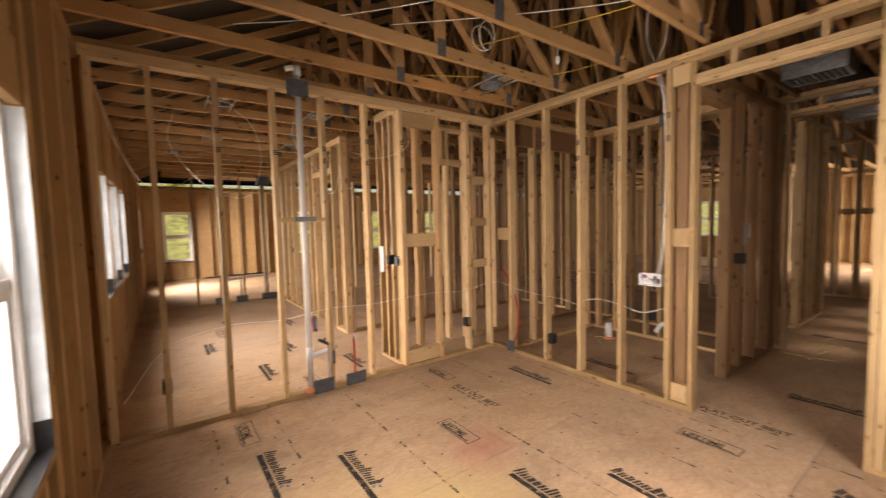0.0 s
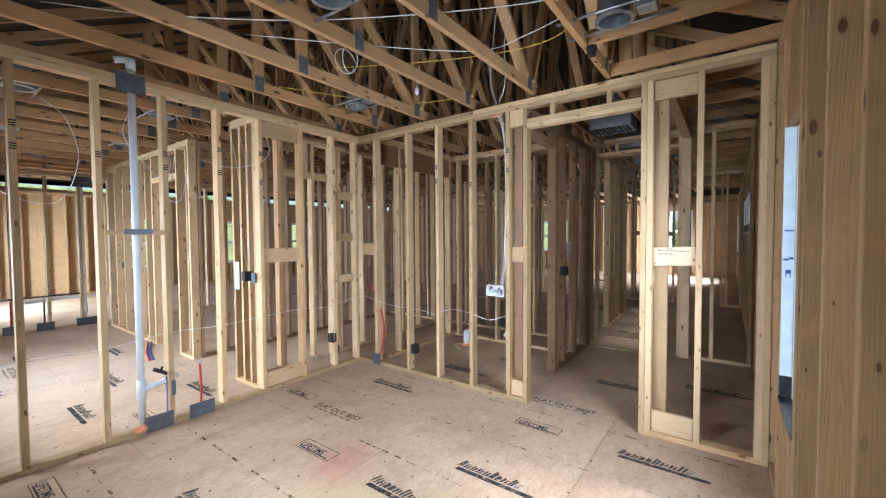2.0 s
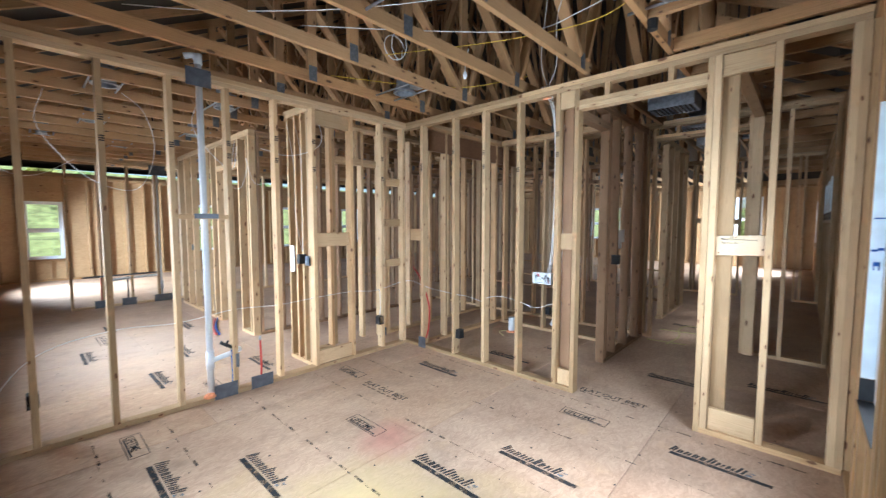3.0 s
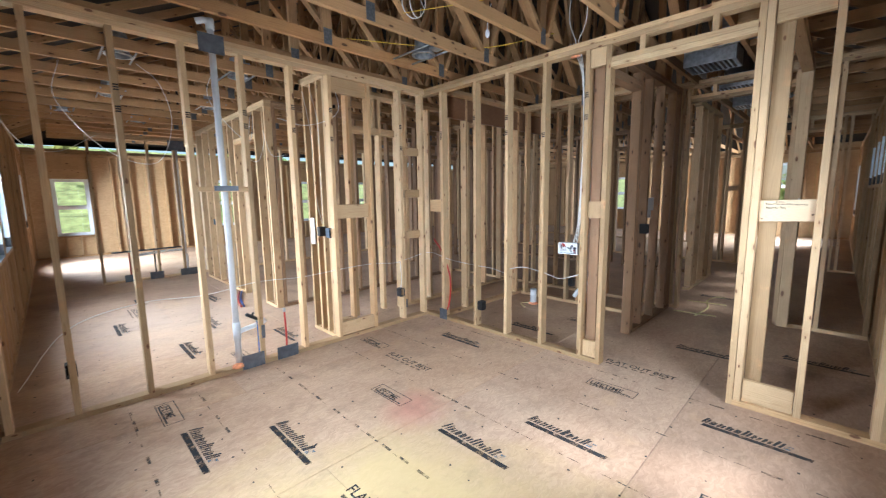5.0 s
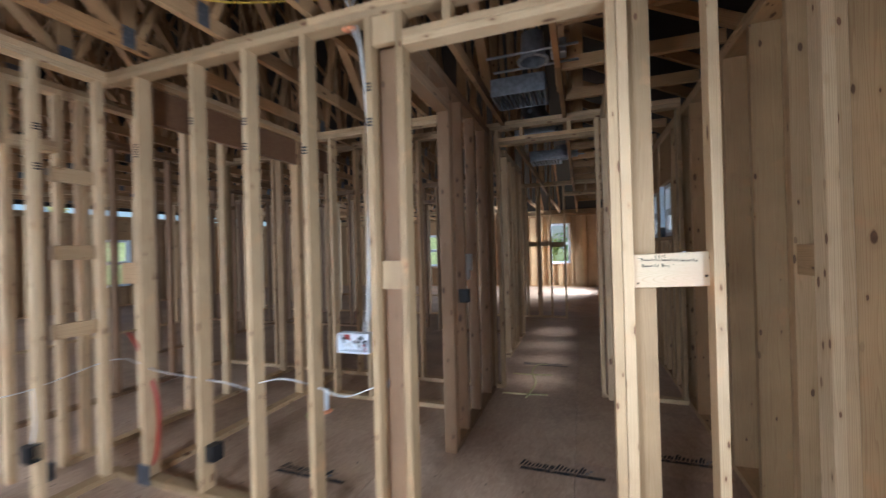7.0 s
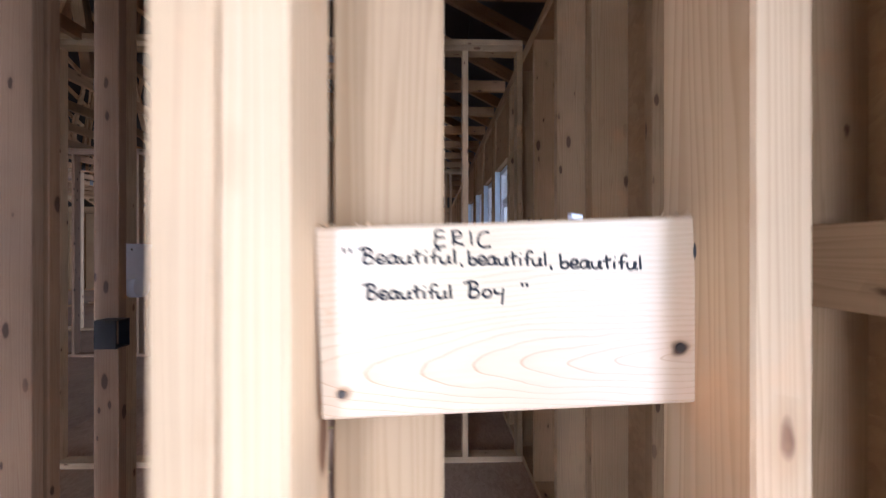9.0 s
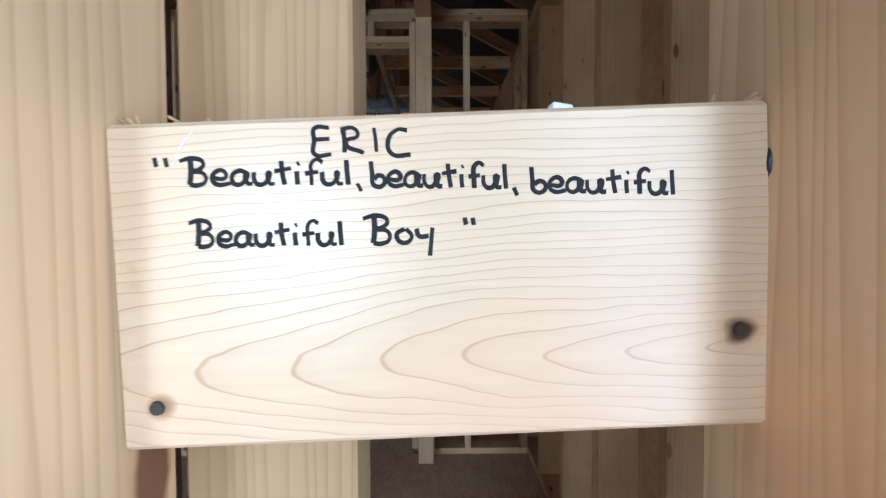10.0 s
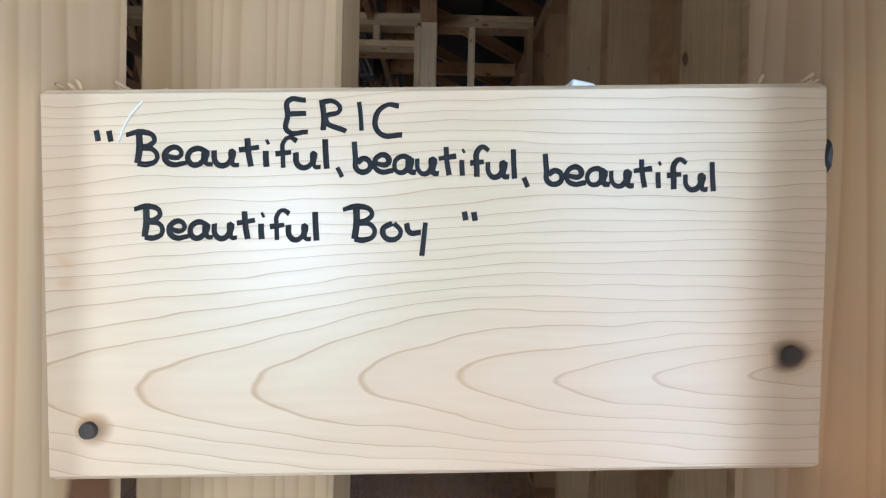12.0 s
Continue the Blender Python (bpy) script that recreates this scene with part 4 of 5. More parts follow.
handwritten("ERIC", 82.5, 123.5, 15.6, 0.9, 6.3)
handwritten('"', 17.5, 26.0, 25.0, 0.4, 6.6)
handwritten("Beautiful,", 31.0, 103.5, 26.0, 2.6, 5.9)
handwritten("beautiful,", 105.5, 166.5, 29.2, 3.6, 5.9)
handwritten("beautiful", 170.5, 230.5, 34.0, 3.6, 5.9)
handwritten("Beautiful", 33.0, 94.5, 51.0, 1.8, 5.8)
handwritten("Boy", 104.0, 132.0, 52.6, 0.6, 6.2)
handwritten('"', 142.0, 148.5, 52.0, 0.4, 5.4)


def nail_head(x, y, z, r, parent):
    bm = bmesh.new()
    bmesh.ops.create_cone(bm, cap_ends=True, segments=14, radius1=r, radius2=r * 0.85, depth=0.0014)
    bmesh.ops.rotate(bm, verts=bm.verts, matrix=Matrix.Rotation(radians(-90), 3, "Y"))
    bmesh.ops.translate(bm, verts=bm.verts, vec=(x, y, z))
    return part("nail", bm, NAIL, parent)


nail_head(BX - 0.0004, BY1 - 0.0138, BZ1 - 0.1165, 0.0032, signed)
nail_head(BX - 0.0004, BY0 + 0.0125, BZ1 - 0.0940, 0.0034, signed)
# torn fibres at the saw cuts
R = random.Random(11)
for yc, zc in ((BY1 - 0.006, BZ1), (BY1 - 0.034, BZ1), (BY0 + 0.008, BZ1)):
    for k in range(7):
        dy = R.uniform(-0.006, 0.006)
        tube("splinter", [(BX + R.uniform(0.002, 0.02), yc + dy, zc - 0.001), (BX + R.uniform(0.0, 0.02), yc + dy * 1.6, zc + R.uniform(0.001, 0.005))], 0.0007, WOOD, signed, sides=4)
tube("fibre", [(BX + 0.004, BY1 - 0.0365, BZ1 + 0.0006), (BX - 0.0004, BY1 - 0.0335, BZ1 - 0.006), (BX - 0.0005, BY1 - 0.029, BZ1 - 0.012), (BX - 0.0004, BY1 - 0.0262, BZ1 - 0.0185)], 0.00025, VINYL, signed, "pale loose fibre", sides=5)
# the board was nailed a little askew
mid = Vector((BX, (BY0 + BY1) / 2, (BZ0 + BZ1) / 2))
signed.matrix_world = Matrix.Translation(mid) @ Matrix.Rotation(radians(-2.0), 4, "X") @ Matrix.Translation(-mid)

bm = bmesh.new()
bmesh.ops.create_cube(bm, size=1.0, matrix=Matrix.LocRotScale((BX + 0.012, 0.1345, BZ1 + 0.0042), Euler((0.1, 0, 0.2)), (0.006, 0.0095, 0.0042)))
bmesh.ops.bevel(bm, geom=bm.edges, offset=0.0006, segments=1, affect="EDGES")
tagged(part("foam_chip", bm, VINYL), "small white chip lying on the blocking board", "chip")
bm = bmesh.new()
bmesh.ops.create_icosphere(bm, subdivisions=2, radius=0.006, matrix=Matrix.LocRotScale((BX + 0.001, BY0 - 0.0005, BZ1 - 0.021), None, (0.5, 0.5, 1.2)))
tagged(part("bark_pocket", bm, BLACK), "dark bark pocket at the board's cut end", "bark")

# ---------------------------------------------------------------- plumbing in the north partition
vent = root("vent_pipe", "white plastic vent pipe standing in the stud wall", "pipe")
px, py = 0.945, YA + 0.045
tube("pipe", [(px, py, 0.0), (px, py, 2.78)], 0.0245, PVC, vent, sides=20, smooth=False)
tube("coupling", [(px, py, 0.27), (px, py, 0.42)], 0.031, PVC, vent, sides=20, smooth=False)
tube("coupling", [(px, py, 2.76), (px, py, 2.84)], 0.030, PVC, vent, sides=20, smooth=False)
tube("elbow", [(px, py, 2.80), (px - 0.035, py + 0.012, 2.825), (px - 0.09, py + 0.03, 2.81)], 0.0235, PVC, vent, sides=14)
tube("branch", [(px, py, 0.33), (px + 0.07, py, 0.345), (px + 0.16, py, 0.36)], 0.021, PVC, vent, sides=14)
tube("branch", [(px + 0.19, py + 0.02, 0.36), (px + 0.25, py + 0.05, 0.37)], 0.026, PVC, vent, sides=14)
bm = bmesh.new()
bmesh.ops.create_icosphere(bm, subdivisions=3, radius=0.05, matrix=Matrix.LocRotScale((px - 0.02, py - 0.03, 0.045), None, (1, 0.7, 0.5)))
for v in bm.verts:
    v.co += v.co.normalized() * 0.008 * noise.noise(v.co * 40)
tagged(part("foam_seal", bm, FOAM), "orange foam seal round the pipe foot", "foam")


def guard(x0, x1, z0, z1, y=YA - 0.003):
    """A flat steel plate nailed over the plate, with four nails."""
    g_ = root("nail_guard", "dark grey steel nail guard on the stud wall", "steel plate", group="nail guards")
    pl = block("plate", (x0, x1), (y - 0.0015, y), (z0, z1), PLATE, g_)
    for a in (x0 + 0.012, x1 - 0.012):
        for b in (z0 + 0.012, z1 - 0.012):
            nl = block("nail", (a - 0.003, a + 0.003), (y - 0.003, y - 0.0016), (b - 0.003, b + 0.003), NAIL, pl)
            nl.matrix_parent_inverse = pl.matrix_basis.inverted()


guard(0.84, 1.02, 2.575, 2.715)
guard(0.955, 1.14, -0.0, 0.125)
guard(1.255, 1.45, -0.0, 0.115)
guard(0.86, 1.04, 1.53, 1.57, YA - 0.001)
guard(1.13, 1.16, 0.24, 0.36)
for x, col, nm, top in ((1.115, BLUEPEX, "blue", 0.40), (1.36, REDPEX, "red", 0.43)):
    t_ = root("water_stub", nm + " plastic water tube rising from the plate", "pipe", group="water stubs")
    tube("tube", [(x, YA + 0.05, 0.03), (x + 0.005, YA + 0.045, 0.2), (x + 0.002, YA + 0.05, top)], 0.009, col, t_, sides=10)
    tube("cap", [(x + 0.002, YA + 0.05, top - 0.01), (x + 0.002, YA + 0.05, top + 0.025)], 0.011, STEEL, t_, sides=10, smooth=False)
sh_ = root("valve", "black tee valve on the blue water tube", "valve")
tube("body", [(1.03, YA + 0.05, 0.47), (1.12, YA + 0.05, 0.41)], 0.015, BLACK, sh_, sides=10, smooth=False)
tube("stem", [(1.075, YA + 0.05, 0.44), (1.09, YA + 0.05, 0.475)], 0.009, BLACK, sh_, sides=10, smooth=False)
t_ = root("water_line", "red plastic water line curving up the corner stud", "pipe")
tube("tube", [(XB + 0.05, 3.23, 0.02), (XB + 0.05, 3.14, 0.2), (XB + 0.06, 3.13, 0.5), (XB + 0.05, 3.25, 0.8), (XB + 0.06, 3.40, 0.95)], 0.009, REDPEX, t_)
g_ = root("nail_guard", "dark grey steel nail guard on the stud wall", "steel plate", group="nail guards")
block("plate", (XB - 0.004, XB - 0.001), (3.13, 3.25), (0.0, 0.13), PLATE, g_)
# floor stubs in the room beyond
for dx, col in ((0.0, REDPEX), (0.035, BLUEPEX)):
    t_ = root("water_line", "plastic water line lying across the subfloor", "pipe", group="floor lines")
    tube("tube", [(1.9 + dx, 6.5, 0.02), (1.72 + dx, 6.0, 0.012), (1.62 + dx, 5.55, 0.012)], 0.011, col, t_)
far = root("vent_pipe", "white plastic vent pipe standing in the far plumbing wall", "pipe")
tube("pipe", [(1.72, 8.925, 0.0), (1.72, 8.925, 2.5)], 0.03, PVC, far, sides=14, smooth=False)
tube("coupling", [(1.72, 8.925, 0.22), (1.72, 8.925, 0.40)], 0.042, PVC, far, sides=14, smooth=False)
tube("branch", [(1.72, 8.925, 0.5), (1.4, 8.925, 0.5), (1.0, 8.925, 0.47)], 0.022, PVC, far, sides=10)
for x0, x1 in ((0.75, 0.92), (1.12, 1.33), (1.6, 1.9)):
    guard(x0, x1, 0.0, 0.13, 8.878)
guard(1.6, 1.86, 2.38, 2.56, 8.878)
for x in (0.85, 1.22):
    t_ = root("water_stub", "thin water stub rising in the plumbing wall", "pipe", group="water stubs")
    tube("tube", [(x, 8.92, 0.0), (x, 8.92, 0.52)], 0.012, REDPEX if x < 1 else BLACK, t_)
tray = root("water_manifold", "grey pipe run across the plumbing wall studs", "pipe")
tube("tube", [(0.6, 8.87, 0.55), (1.65, 8.87, 0.56)], 0.014, BOXBLUE, tray, sides=8, smooth=False)


# ---------------------------------------------------------------- electrical
def outlet_box(x, y, z, way, colour, label, w=0.055, h=0.095, d=0.075):
    """An open plastic device box: four sides and a back. way: the turn of its open face."""
    b = root("outlet_box", label, "electrical box", group="device boxes", at=(x, y, z))
    t = 0.004
    for n_, c, s in (("side", (-w / 2, 0, 0), (t, d, h)), ("side", (w / 2, 0, 0), (t, d, h)), ("side", (0, 0, h / 2 - t / 2), (w - t, d, t)), ("side", (0, 0, -h / 2 + t / 2), (w - t, d, t)), ("back", (0, d / 2 - t / 2, 0), (w - t, t, h - 2 * t))):
        bm_ = bmesh.new()
        bmesh.ops.create_cube(bm_, size=1.0, matrix=Matrix.LocRotScale(c, None, s))
        part(n_, bm_, colour, b)
    bm_ = bmesh.new()
    bmesh.ops.create_cube(bm_, size=1.0, matrix=Matrix.LocRotScale((0, d / 2 - 0.02, 0), None, (w * 0.7, 0.012, h * 0.6)))
    part("wire_bundle", bm_, BLACK, b)
    b.rotation_euler = (0, 0, radians(way))
    return b


outlet_box(2.72, YA + 0.02, 0.36, 0, BLACK, "black plastic outlet box on the stud wall")
outlet_box(2.80, YA + 0.07, 0.20, 0, BOXBLUE, "blue-grey plastic outlet box on the stud wall")
outlet_box(1.885, 3.70, 1.12, 90, BLACK, "black plastic switch box on the chase wall")
outlet_box(1.90, 3.56, 1.11, 0, BOXBLUE, "blue-grey plastic switch box on the chase wall")
outlet_box(4.345, 1.385, 1.09, 0, BLACK, "black plastic switch box on the hall stud", 0.06, 0.10)
hp = root("mounting_plate", "white mounting board nailed to the hall stud", "plate")
block("plate", (4.411, 4.61), (1.388, 1.406), (1.275, 1.412), VINYL, hp)
for x in (4.44, 4.58):
    tube("screw", [(x, 1.389, 1.39), (x, 1.3855, 1.39)], 0.004, NAIL, hp, sides=8, smooth=False)
tube("cap", [(4.50, 1.392, 1.245), (4.50, 1.432, 1.245)], 0.045, VINYL, hp, sides=18, smooth=False)
outlet_box(4.735, 2.38, 0.30, 90, BLACK, "black plastic outlet box in the closet")
outlet_box(-0.09, YA + 0.12, 0.32, 0, BLACK, "black plastic outlet box on the stud wall")
outlet_box(XB + 0.06, 2.65, 0.26, 90, BLACK, "black plastic outlet box in the closet")
outlet_box(2.05, 8.0, 1.05, 90, BOXBLUE, "blue-grey plastic switch box on the bath wall", 0.1)

lv = root("mounting_plate", "white mounting plate on the chase studs", "plate")
block("plate", (1.896, 1.906), (3.885, 3.965), (0.97, 1.25), VINYL, lv)
panel = root("gang_box", "white metal gang box packed with red and black wires", "electrical box", at=(XB + 0.035, 1.625, 0.985))
W_, H_, D_ = 0.175, 0.095, 0.06
for n_, c, s in (("rim", (0, 0, H_ / 2), (D_, W_, 0.005)), ("rim", (0, 0, -H_ / 2), (D_, W_, 0.005)), ("rim", (0, W_ / 2, 0), (D_, 0.005, H_ - 0.006)), ("rim", (0, -W_ / 2, 0), (D_, 0.005, H_ - 0.006)), ("back", (D_ / 2, 0, 0), (0.004, W_ - 0.006, H_ - 0.006))):
    bm = bmesh.new()
    bmesh.ops.create_cube(bm, size=1.0, matrix=Matrix.LocRotScale(c, None, s))
    part(n_, bm, VINYL, panel)
R = random.Random(4)
for k in range(16):
    y0, z0 = R.uniform(-0.075, 0.075), R.uniform(-0.035, 0.035)
    tube("wire", [(0.025, y0, z0), (0.0, y0 + R.uniform(-0.02, 0.02), z0 + 0.015), (0.012, y0 + R.uniform(-0.02, 0.02), z0 - 0.015)], 0.0035, (REDPEX, BLACK, CABLE, STEEL)[k % 4], panel, sides=5)


def cable(points, r=0.0045, mat=None, label="white electrical cable run through the studs"):
    c = root("cable", label, "cable", group="cables")
    tube("sheath", points, r, mat or CABLE, c, sides=6)


for k in range(4):
    dy = 0.012 * k
    cable([(XB + 0.05, 1.56 + dy, 1.03), (XB + 0.04, 1.53 + dy * 0.6, 1.25), (XB + 0.05, 1.535, 1.9), (XB + 0.04, 1.54 + dy * 0.5, 2.45), (XB + 0.045, 1.60 + dy * 2, 2.72)], 0.0028)
bm = bmesh.new()
bmesh.ops.create_icosphere(bm, subdivisions=2, radius=0.03, matrix=Matrix.LocRotScale((XB + 0.045, 1.62, 2.605), None, (0.9, 1.5, 0.35)))
tagged(part("foam_seal", bm, FOAM), "orange foam seal where cables pass the plate", "foam")
cable([(XB + 0.045, 3.40, 0.78), (XB + 0.04, 3.19, 0.74), (XB + 0.04, 3.06, 0.72), (XB + 0.045, 2.70, 0.70), (XB + 0.03, 2.5, 0.70), (XB + 0.045, 2.30, 0.66)], 0.004)
cable([(XB + 0.045, 2.30, 0.71), (XB + 0.04, 2.1, 0.755), (XB + 0.045, 1.885, 0.73), (XB + 0.03, 1.7, 0.70), (XB + 0.04, 1.55, 0.75), (XB + 0.045, 1.49, 0.77)], 0.004)
cable([(XW + 0.1, YA + 0.045, 0.28), (-0.08, YA + 0.045, 0.62), (0.32, YA + 0.045, 0.72), (0.73, YA + 0.045, 0.70), (1.14, YA + 0.045, 0.74), (1.54, YA + 0.045, 0.72), (1.95, YA + 0.045, 0.735), (2.36, YA + 0.045, 0.74), (2.7, YA + 0.045, 0.71), (3.09, YA + 0.045, 0.77), (XB + 0.045, 3.40, 0.78)], 0.0028)
cable([(2.74, YA + 0.045, 0.71), (2.745, YA + 0.03, 0.55), (2.73, YA + 0.03, 0.41)], 0.0045)
# loops that hang beyond the north partition
cable([(0.1, 4.6, 2.62), (0.05, 4.62, 2.3), (0.35, 4.6, 1.9), (0.7, 4.6, 1.82), (0.85, 4.6, 2.2), (0.78, 4.6, 2.55), (0.62, 4.6, 2.7)], 0.0028)
cable([(1.18, 4.3, 2.72), (1.1, 4.3, 2.45), (1.25, 4.3, 2.2), (1.45, 4.3, 2.05), (1.5, 4.3, 2.3)], 0.0028)
cable([(1.95, 5.6, 2.6), (1.9, 5.6, 2.25), (1.85, 5.5, 2.0), (1.9, 5.3, 1.95), (1.95, 5.2, 2.2), (1.9, 5.1, 2.3), (1.95, 5.0, 2.0), (2.1, 4.9, 2.0)], 0.0028)
cable([(1.88, 3.95, 2.55), (1.9, 3.85, 2.1), (1.89, 3.82, 1.6), (1.9, 3.72, 1.2)], 0.0028)
cable([(1.88, 3.80, 2.58), (1.9, 3.70, 2.2), (1.88, 3.66, 1.7), (1.9, 3.70, 1.2)], 0.0028)
cable([(1.93, 3.5, 2.66), (2.02, 3.5, 2.3), (1.75, 3.6, 2.15), (1.5, 3.7, 2.2)], 0.0028)
cable([(XW + 0.06, 3.7, 2.5), (XW + 0.1, 4.6, 2.25), (XW + 0.25, 6.0, 2.05), (0.1, 7.0, 2.1), (0.5, 7.6, 2.4)], 0.0028)
# cables through the roof trusses
cable([(0.4, 3.0, 2.83), (0.83, 2.56, 2.80), (1.41, 1.87, 2.80), (2.01, 0.95, 2.84), (2.3, 0.4, 2.9)], 0.0033)
cable([(1.3, 2.5, 2.86), (1.9, 1.9, 2.84), (2.4, 1.35, 2.84), (2.45, 1.0, 2.87), (2.5, 0.7, 2.95)], 0.0033)
cable([(2.0, 2.45, 2.86), (2.38, 1.56, 2.83), (2.54, 0.95, 2.83), (2.5, 0.6, 2.9)], 0.0033, YELLOW, "yellow electrical cable through the roof trusses")
cable([(1.9, 3.1, 2.83), (2.5, 2.75, 2.82), (3.0, 2.4, 2.84), (3.3, 1.9, 2.9)], 0.004, YELLOW, "yellow electrical cable through the roof trusses")
cable([(XB + 0.04, 1.60, 2.72), (3.1, 1.5, 2.85), (2.8, 1.35, 3.05), (2.4, 1.1, 3.0)], 0.0033)
cable([(XB + 0.04, 1.62, 2.72), (3.2, 1.7, 2.95), (2.9, 1.5, 3.2), (2.6, 1.3, 3.3)], 0.0033)
cable([(2.1 + 0.09 * math.cos(a * 0.9), 2.42 + 0.05 * math.sin(a * 0.5), 2.95 + 0.10 * math.sin(a * 0.9)) for a in range(15)], 0.004, None, "white cable coiled above the trusses")


def can_light(x, y, z, tilt=0.0):
    """A recessed can: housing, ring, mounting bars and a junction box."""
    c = root("recessed_light", "bare galvanised recessed light housing between trusses", "light", group="recessed lights", at=(x, y, z))
    bm_ = bmesh.new()
    bmesh.ops.create_cone(bm_, cap_ends=False, segments=28, radius1=0.085, radius2=0.075, depth=0.19)
    bmesh.ops.translate(bm_, verts=bm_.verts, vec=(0, 0, 0.095))
    top = bmesh.ops.create_circle(bm_, cap_ends=True, segments=28, radius=0.075, matrix=Matrix.Translation((0, 0, 0.19)))
    bmesh.ops.solidify(bm_, geom=bm_.faces, thickness=0.002)
    part("housing", bm_, STEEL, c)
    bm_ = bmesh.new()
    o_ = [(0.088, 0.0), (0.108, 0.0), (0.108, 0.012), (0.088, 0.012)]
    rings = [[bm_.verts.new((r_ * math.cos(a_ * math.tau / 28), r_ * math.sin(a_ * math.tau / 28), z_)) for r_, z_ in o_] for a_ in range(28)]
    for a_ in range(28):
        for q in range(4):
            bm_.faces.new((rings[a_][q], rings[a_][(q + 1) % 4], rings[(a_ + 1) % 28][(q + 1) % 4], rings[(a_ + 1) % 28][q]))
    part("ring", bm_, STEEL, c)
    for s_ in (-1, 1):
        tube("mounting_bar", [(-0.3, s_ * 0.115, 0.02), (0.3, s_ * 0.115, 0.02)], 0.009, STEEL, c, sides=6, smooth=False)
    bm_ = bmesh.new()
    bmesh.ops.create_cube(bm_, size=1.0, matrix=Matrix.LocRotScale((-0.17, 0, 0.06), None, (0.10, 0.10, 0.10)))
    bmesh.ops.bevel(bm_, geom=bm_.edges, offset=0.006, segments=1, affect="EDGES")
    part("junction_box", bm_, STEEL, c)
    return c


can = can_light(2.36, 0.42, 2.735)
can.rotation_euler = (0, 0, radians(90))
for x, y in ((2.5, 2.77), (1.25, 1.56), (0.5, 4.6), (1.5, 4.6), (0.6, 6.4), (1.7, 6.4), (1.1, 8.2), (0.2, 8.0), (4.2, 0.8), (7.4, 0.75)):
    copy_thing(can, pose(x, y, 2.74, 0, 0, 90))
bm = bmesh.new()
bmesh.ops.create_cone(bm, cap_ends=True, segments=16, radius1=0.028, radius2=0.034, depth=0.09)
bmesh.ops.translate(bm, verts=bm.verts, vec=(2.55, 0.60, 2.70))
tagged(part("junction_cap", bm, BLACK), "black plastic round box on the girder", "electrical box")
bulb = root("pull_bulb", "white bulb hanging from a cable in the trusses", "bulb", at=(2.72, 2.2, 2.83))
bm = bmesh.new()
bmesh.ops.create_uvsphere(bm, u_segments=14, v_segments=9, radius=0.024, matrix=Matrix.Diagonal((0.8, 0.8, 1.5, 1)))
part("globe", bm, VINYL, bulb)
tube("cord", [(0, 0, 0.03), (0.02, 0.01, 0.12), (0.05, 0.0, 0.25)], 0.004, CABLE, bulb, sides=5)
vent2 = root("vent_pipe", "white plastic vent pipe in the closet stud wall", "pipe")
tube("pipe", [(4.825, 2.225, 0.0), (4.825, 2.225, 2.8)], 0.03, PVC, vent2, sides=18, smooth=False)
tube("coupling", [(4.825, 2.225, 0.1), (4.825, 2.225, 0.32)], 0.04, PVC, vent2, sides=18, smooth=False)
tube("branch", [(4.825, 2.225, 0.22), (4.80, 2.30, 0.2), (4.78, 2.36, 0.1)], 0.03, PVC, vent2, sides=12)
block("strap", (4.778, 4.786), (2.12, 2.34), (1.625, 1.66), PLATE, vent2)
g_ = root("nail_guard", "dark grey steel nail guard on the stud wall", "steel plate", group="nail guards")
block("plate", (4.774, 4.779), (2.12, 2.34), (2.56, 2.70), PLATE, g_)
stub = root("drain_stub", "white plastic drain stub with orange foam on the floor", "pipe", at=(4.43, 2.77, 0))
tube("pipe", [(0, 0, 0), (0, 0, 0.2)], 0.042, PVC, stub, sides=18, smooth=False)
bm = bmesh.new()
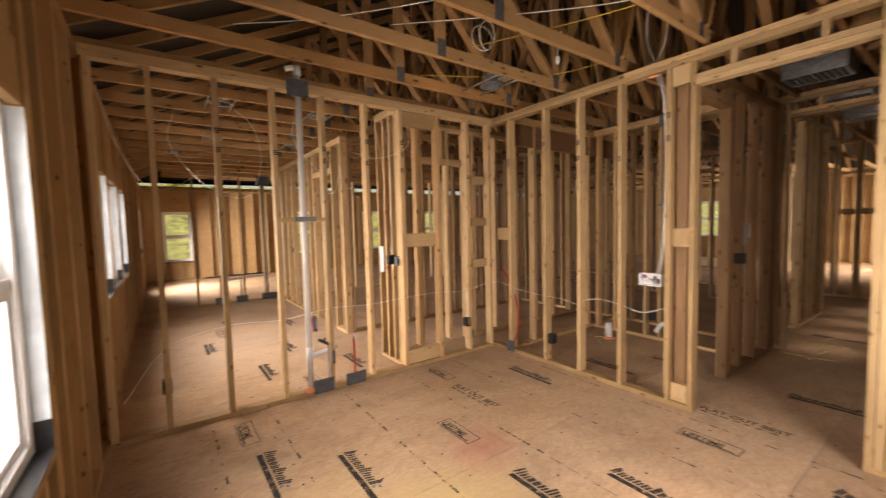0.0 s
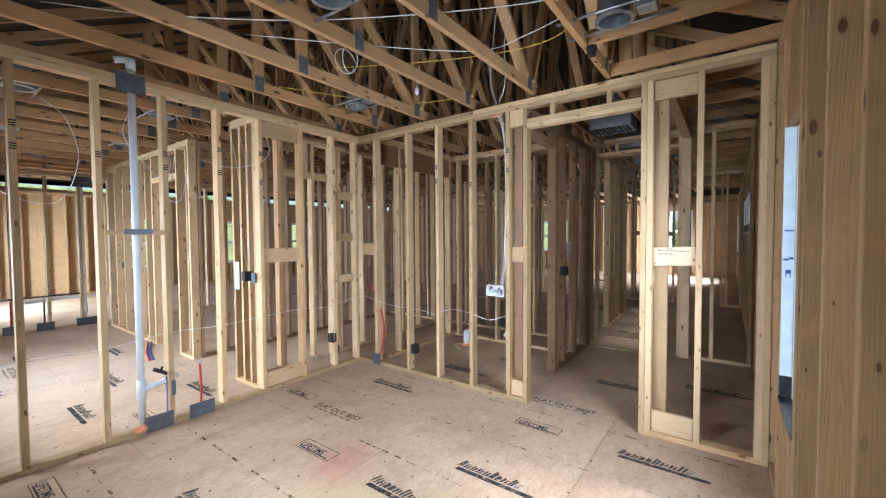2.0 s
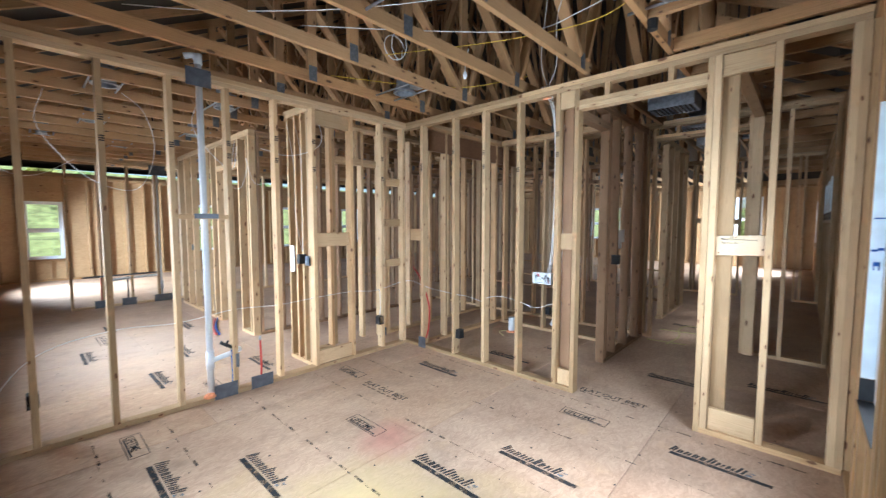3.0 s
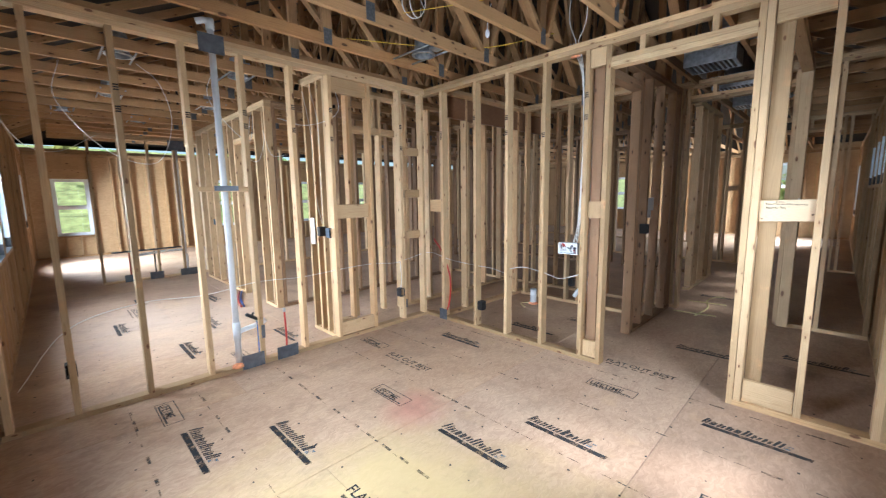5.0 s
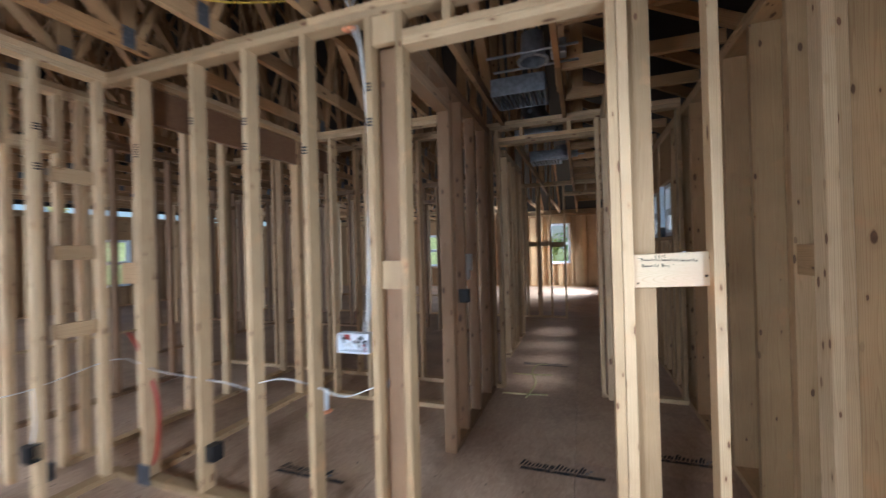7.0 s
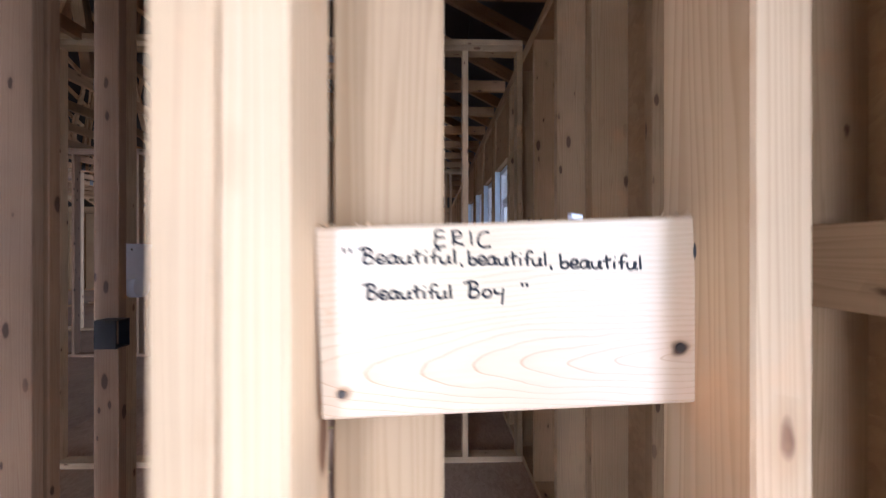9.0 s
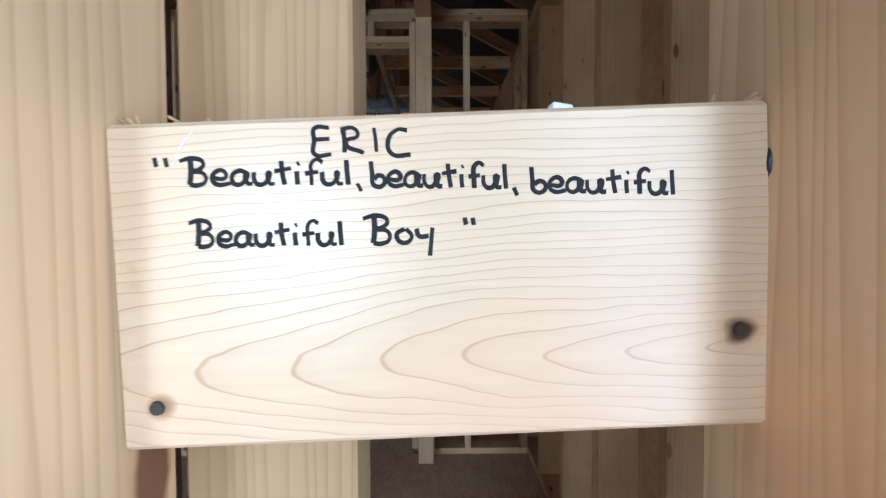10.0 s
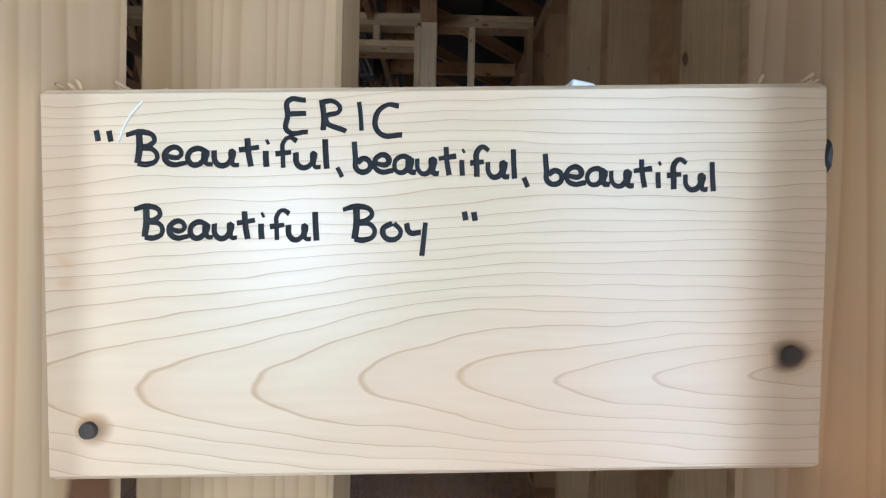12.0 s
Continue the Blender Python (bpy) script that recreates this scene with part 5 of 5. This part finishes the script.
bmesh.ops.create_icosphere(bm, subdivisions=2, radius=0.07, matrix=Matrix.Diagonal((1, 1, 0.45, 1)))
part("foam", bm, FOAM, stub)
duct = root("air_duct", "dark flexible air duct lying across the hall trusses", "duct")
tube("sleeve", [(5.3, 1.0, 3.01), (5.7, 0.97, 3.02), (6.2, 1.0, 3.04), (6.9, 0.9, 3.06)], 0.13, DARKDUCT, duct, sides=16)
for x in (5.5, 6.0, 6.4):
    tube("strap", [(x, 0.98, 2.85), (x + 0.02, 0.98, 2.849)], 0.02, STEEL, duct, sides=10, smooth=False)
for k, x in enumerate((4.66, 5.9, 7.3)):
    hv = root("register_box", "bare galvanised air register box between the hall trusses", "vent box", group="register boxes")
    block("box_side", (x, x + 0.36), (0.76, 0.775), (2.72, 2.86), STEEL, hv)
    block("box_side", (x, x + 0.36), (1.185, 1.20), (2.72, 2.86), STEEL, hv)
    block("box_side", (x, x + 0.012), (0.776, 1.184), (2.72, 2.86), STEEL, hv)
    block("box_side", (x + 0.348, x + 0.36), (0.776, 1.184), (2.72, 2.86), STEEL, hv)
    for q in range(9):
        y = 0.80 + q * 0.042
        block("louvre", (x + 0.014, x + 0.346), (y, y + 0.022), (2.724, 2.728), BLACK, hv)
    block("box_top", (x, x + 0.36), (0.76, 1.20), (2.861, 2.868), STEEL, hv)

# mill stamps across the studs of the two near partitions
R = random.Random(21)
for x in (0.322, 0.729, 1.136, 1.543, 1.915, 2.357, 2.764):
    for z in (2.05, 2.22):
        if R.random() < 0.7:
            z += R.uniform(-0.08, 0.05)
            for k in range(3):
                block("mill_stamp", (x - 0.016, x + 0.016), (YA - 0.0024, YA - 0.0018), (z + 0.016 * k, z + 0.016 * k + 0.009), INK, wall_a)
for y in (3.19, 2.70, 2.29, 1.885, 1.49):
    for z in (2.05, 2.2):
        if R.random() < 0.7:
            z += R.uniform(-0.08, 0.05)
            for k in range(3):
                block("mill_stamp", (XB - 0.0024, XB - 0.0018), (y - 0.016, y + 0.016), (z + 0.016 * k, z + 0.016 * k + 0.009), INK, wall_b)
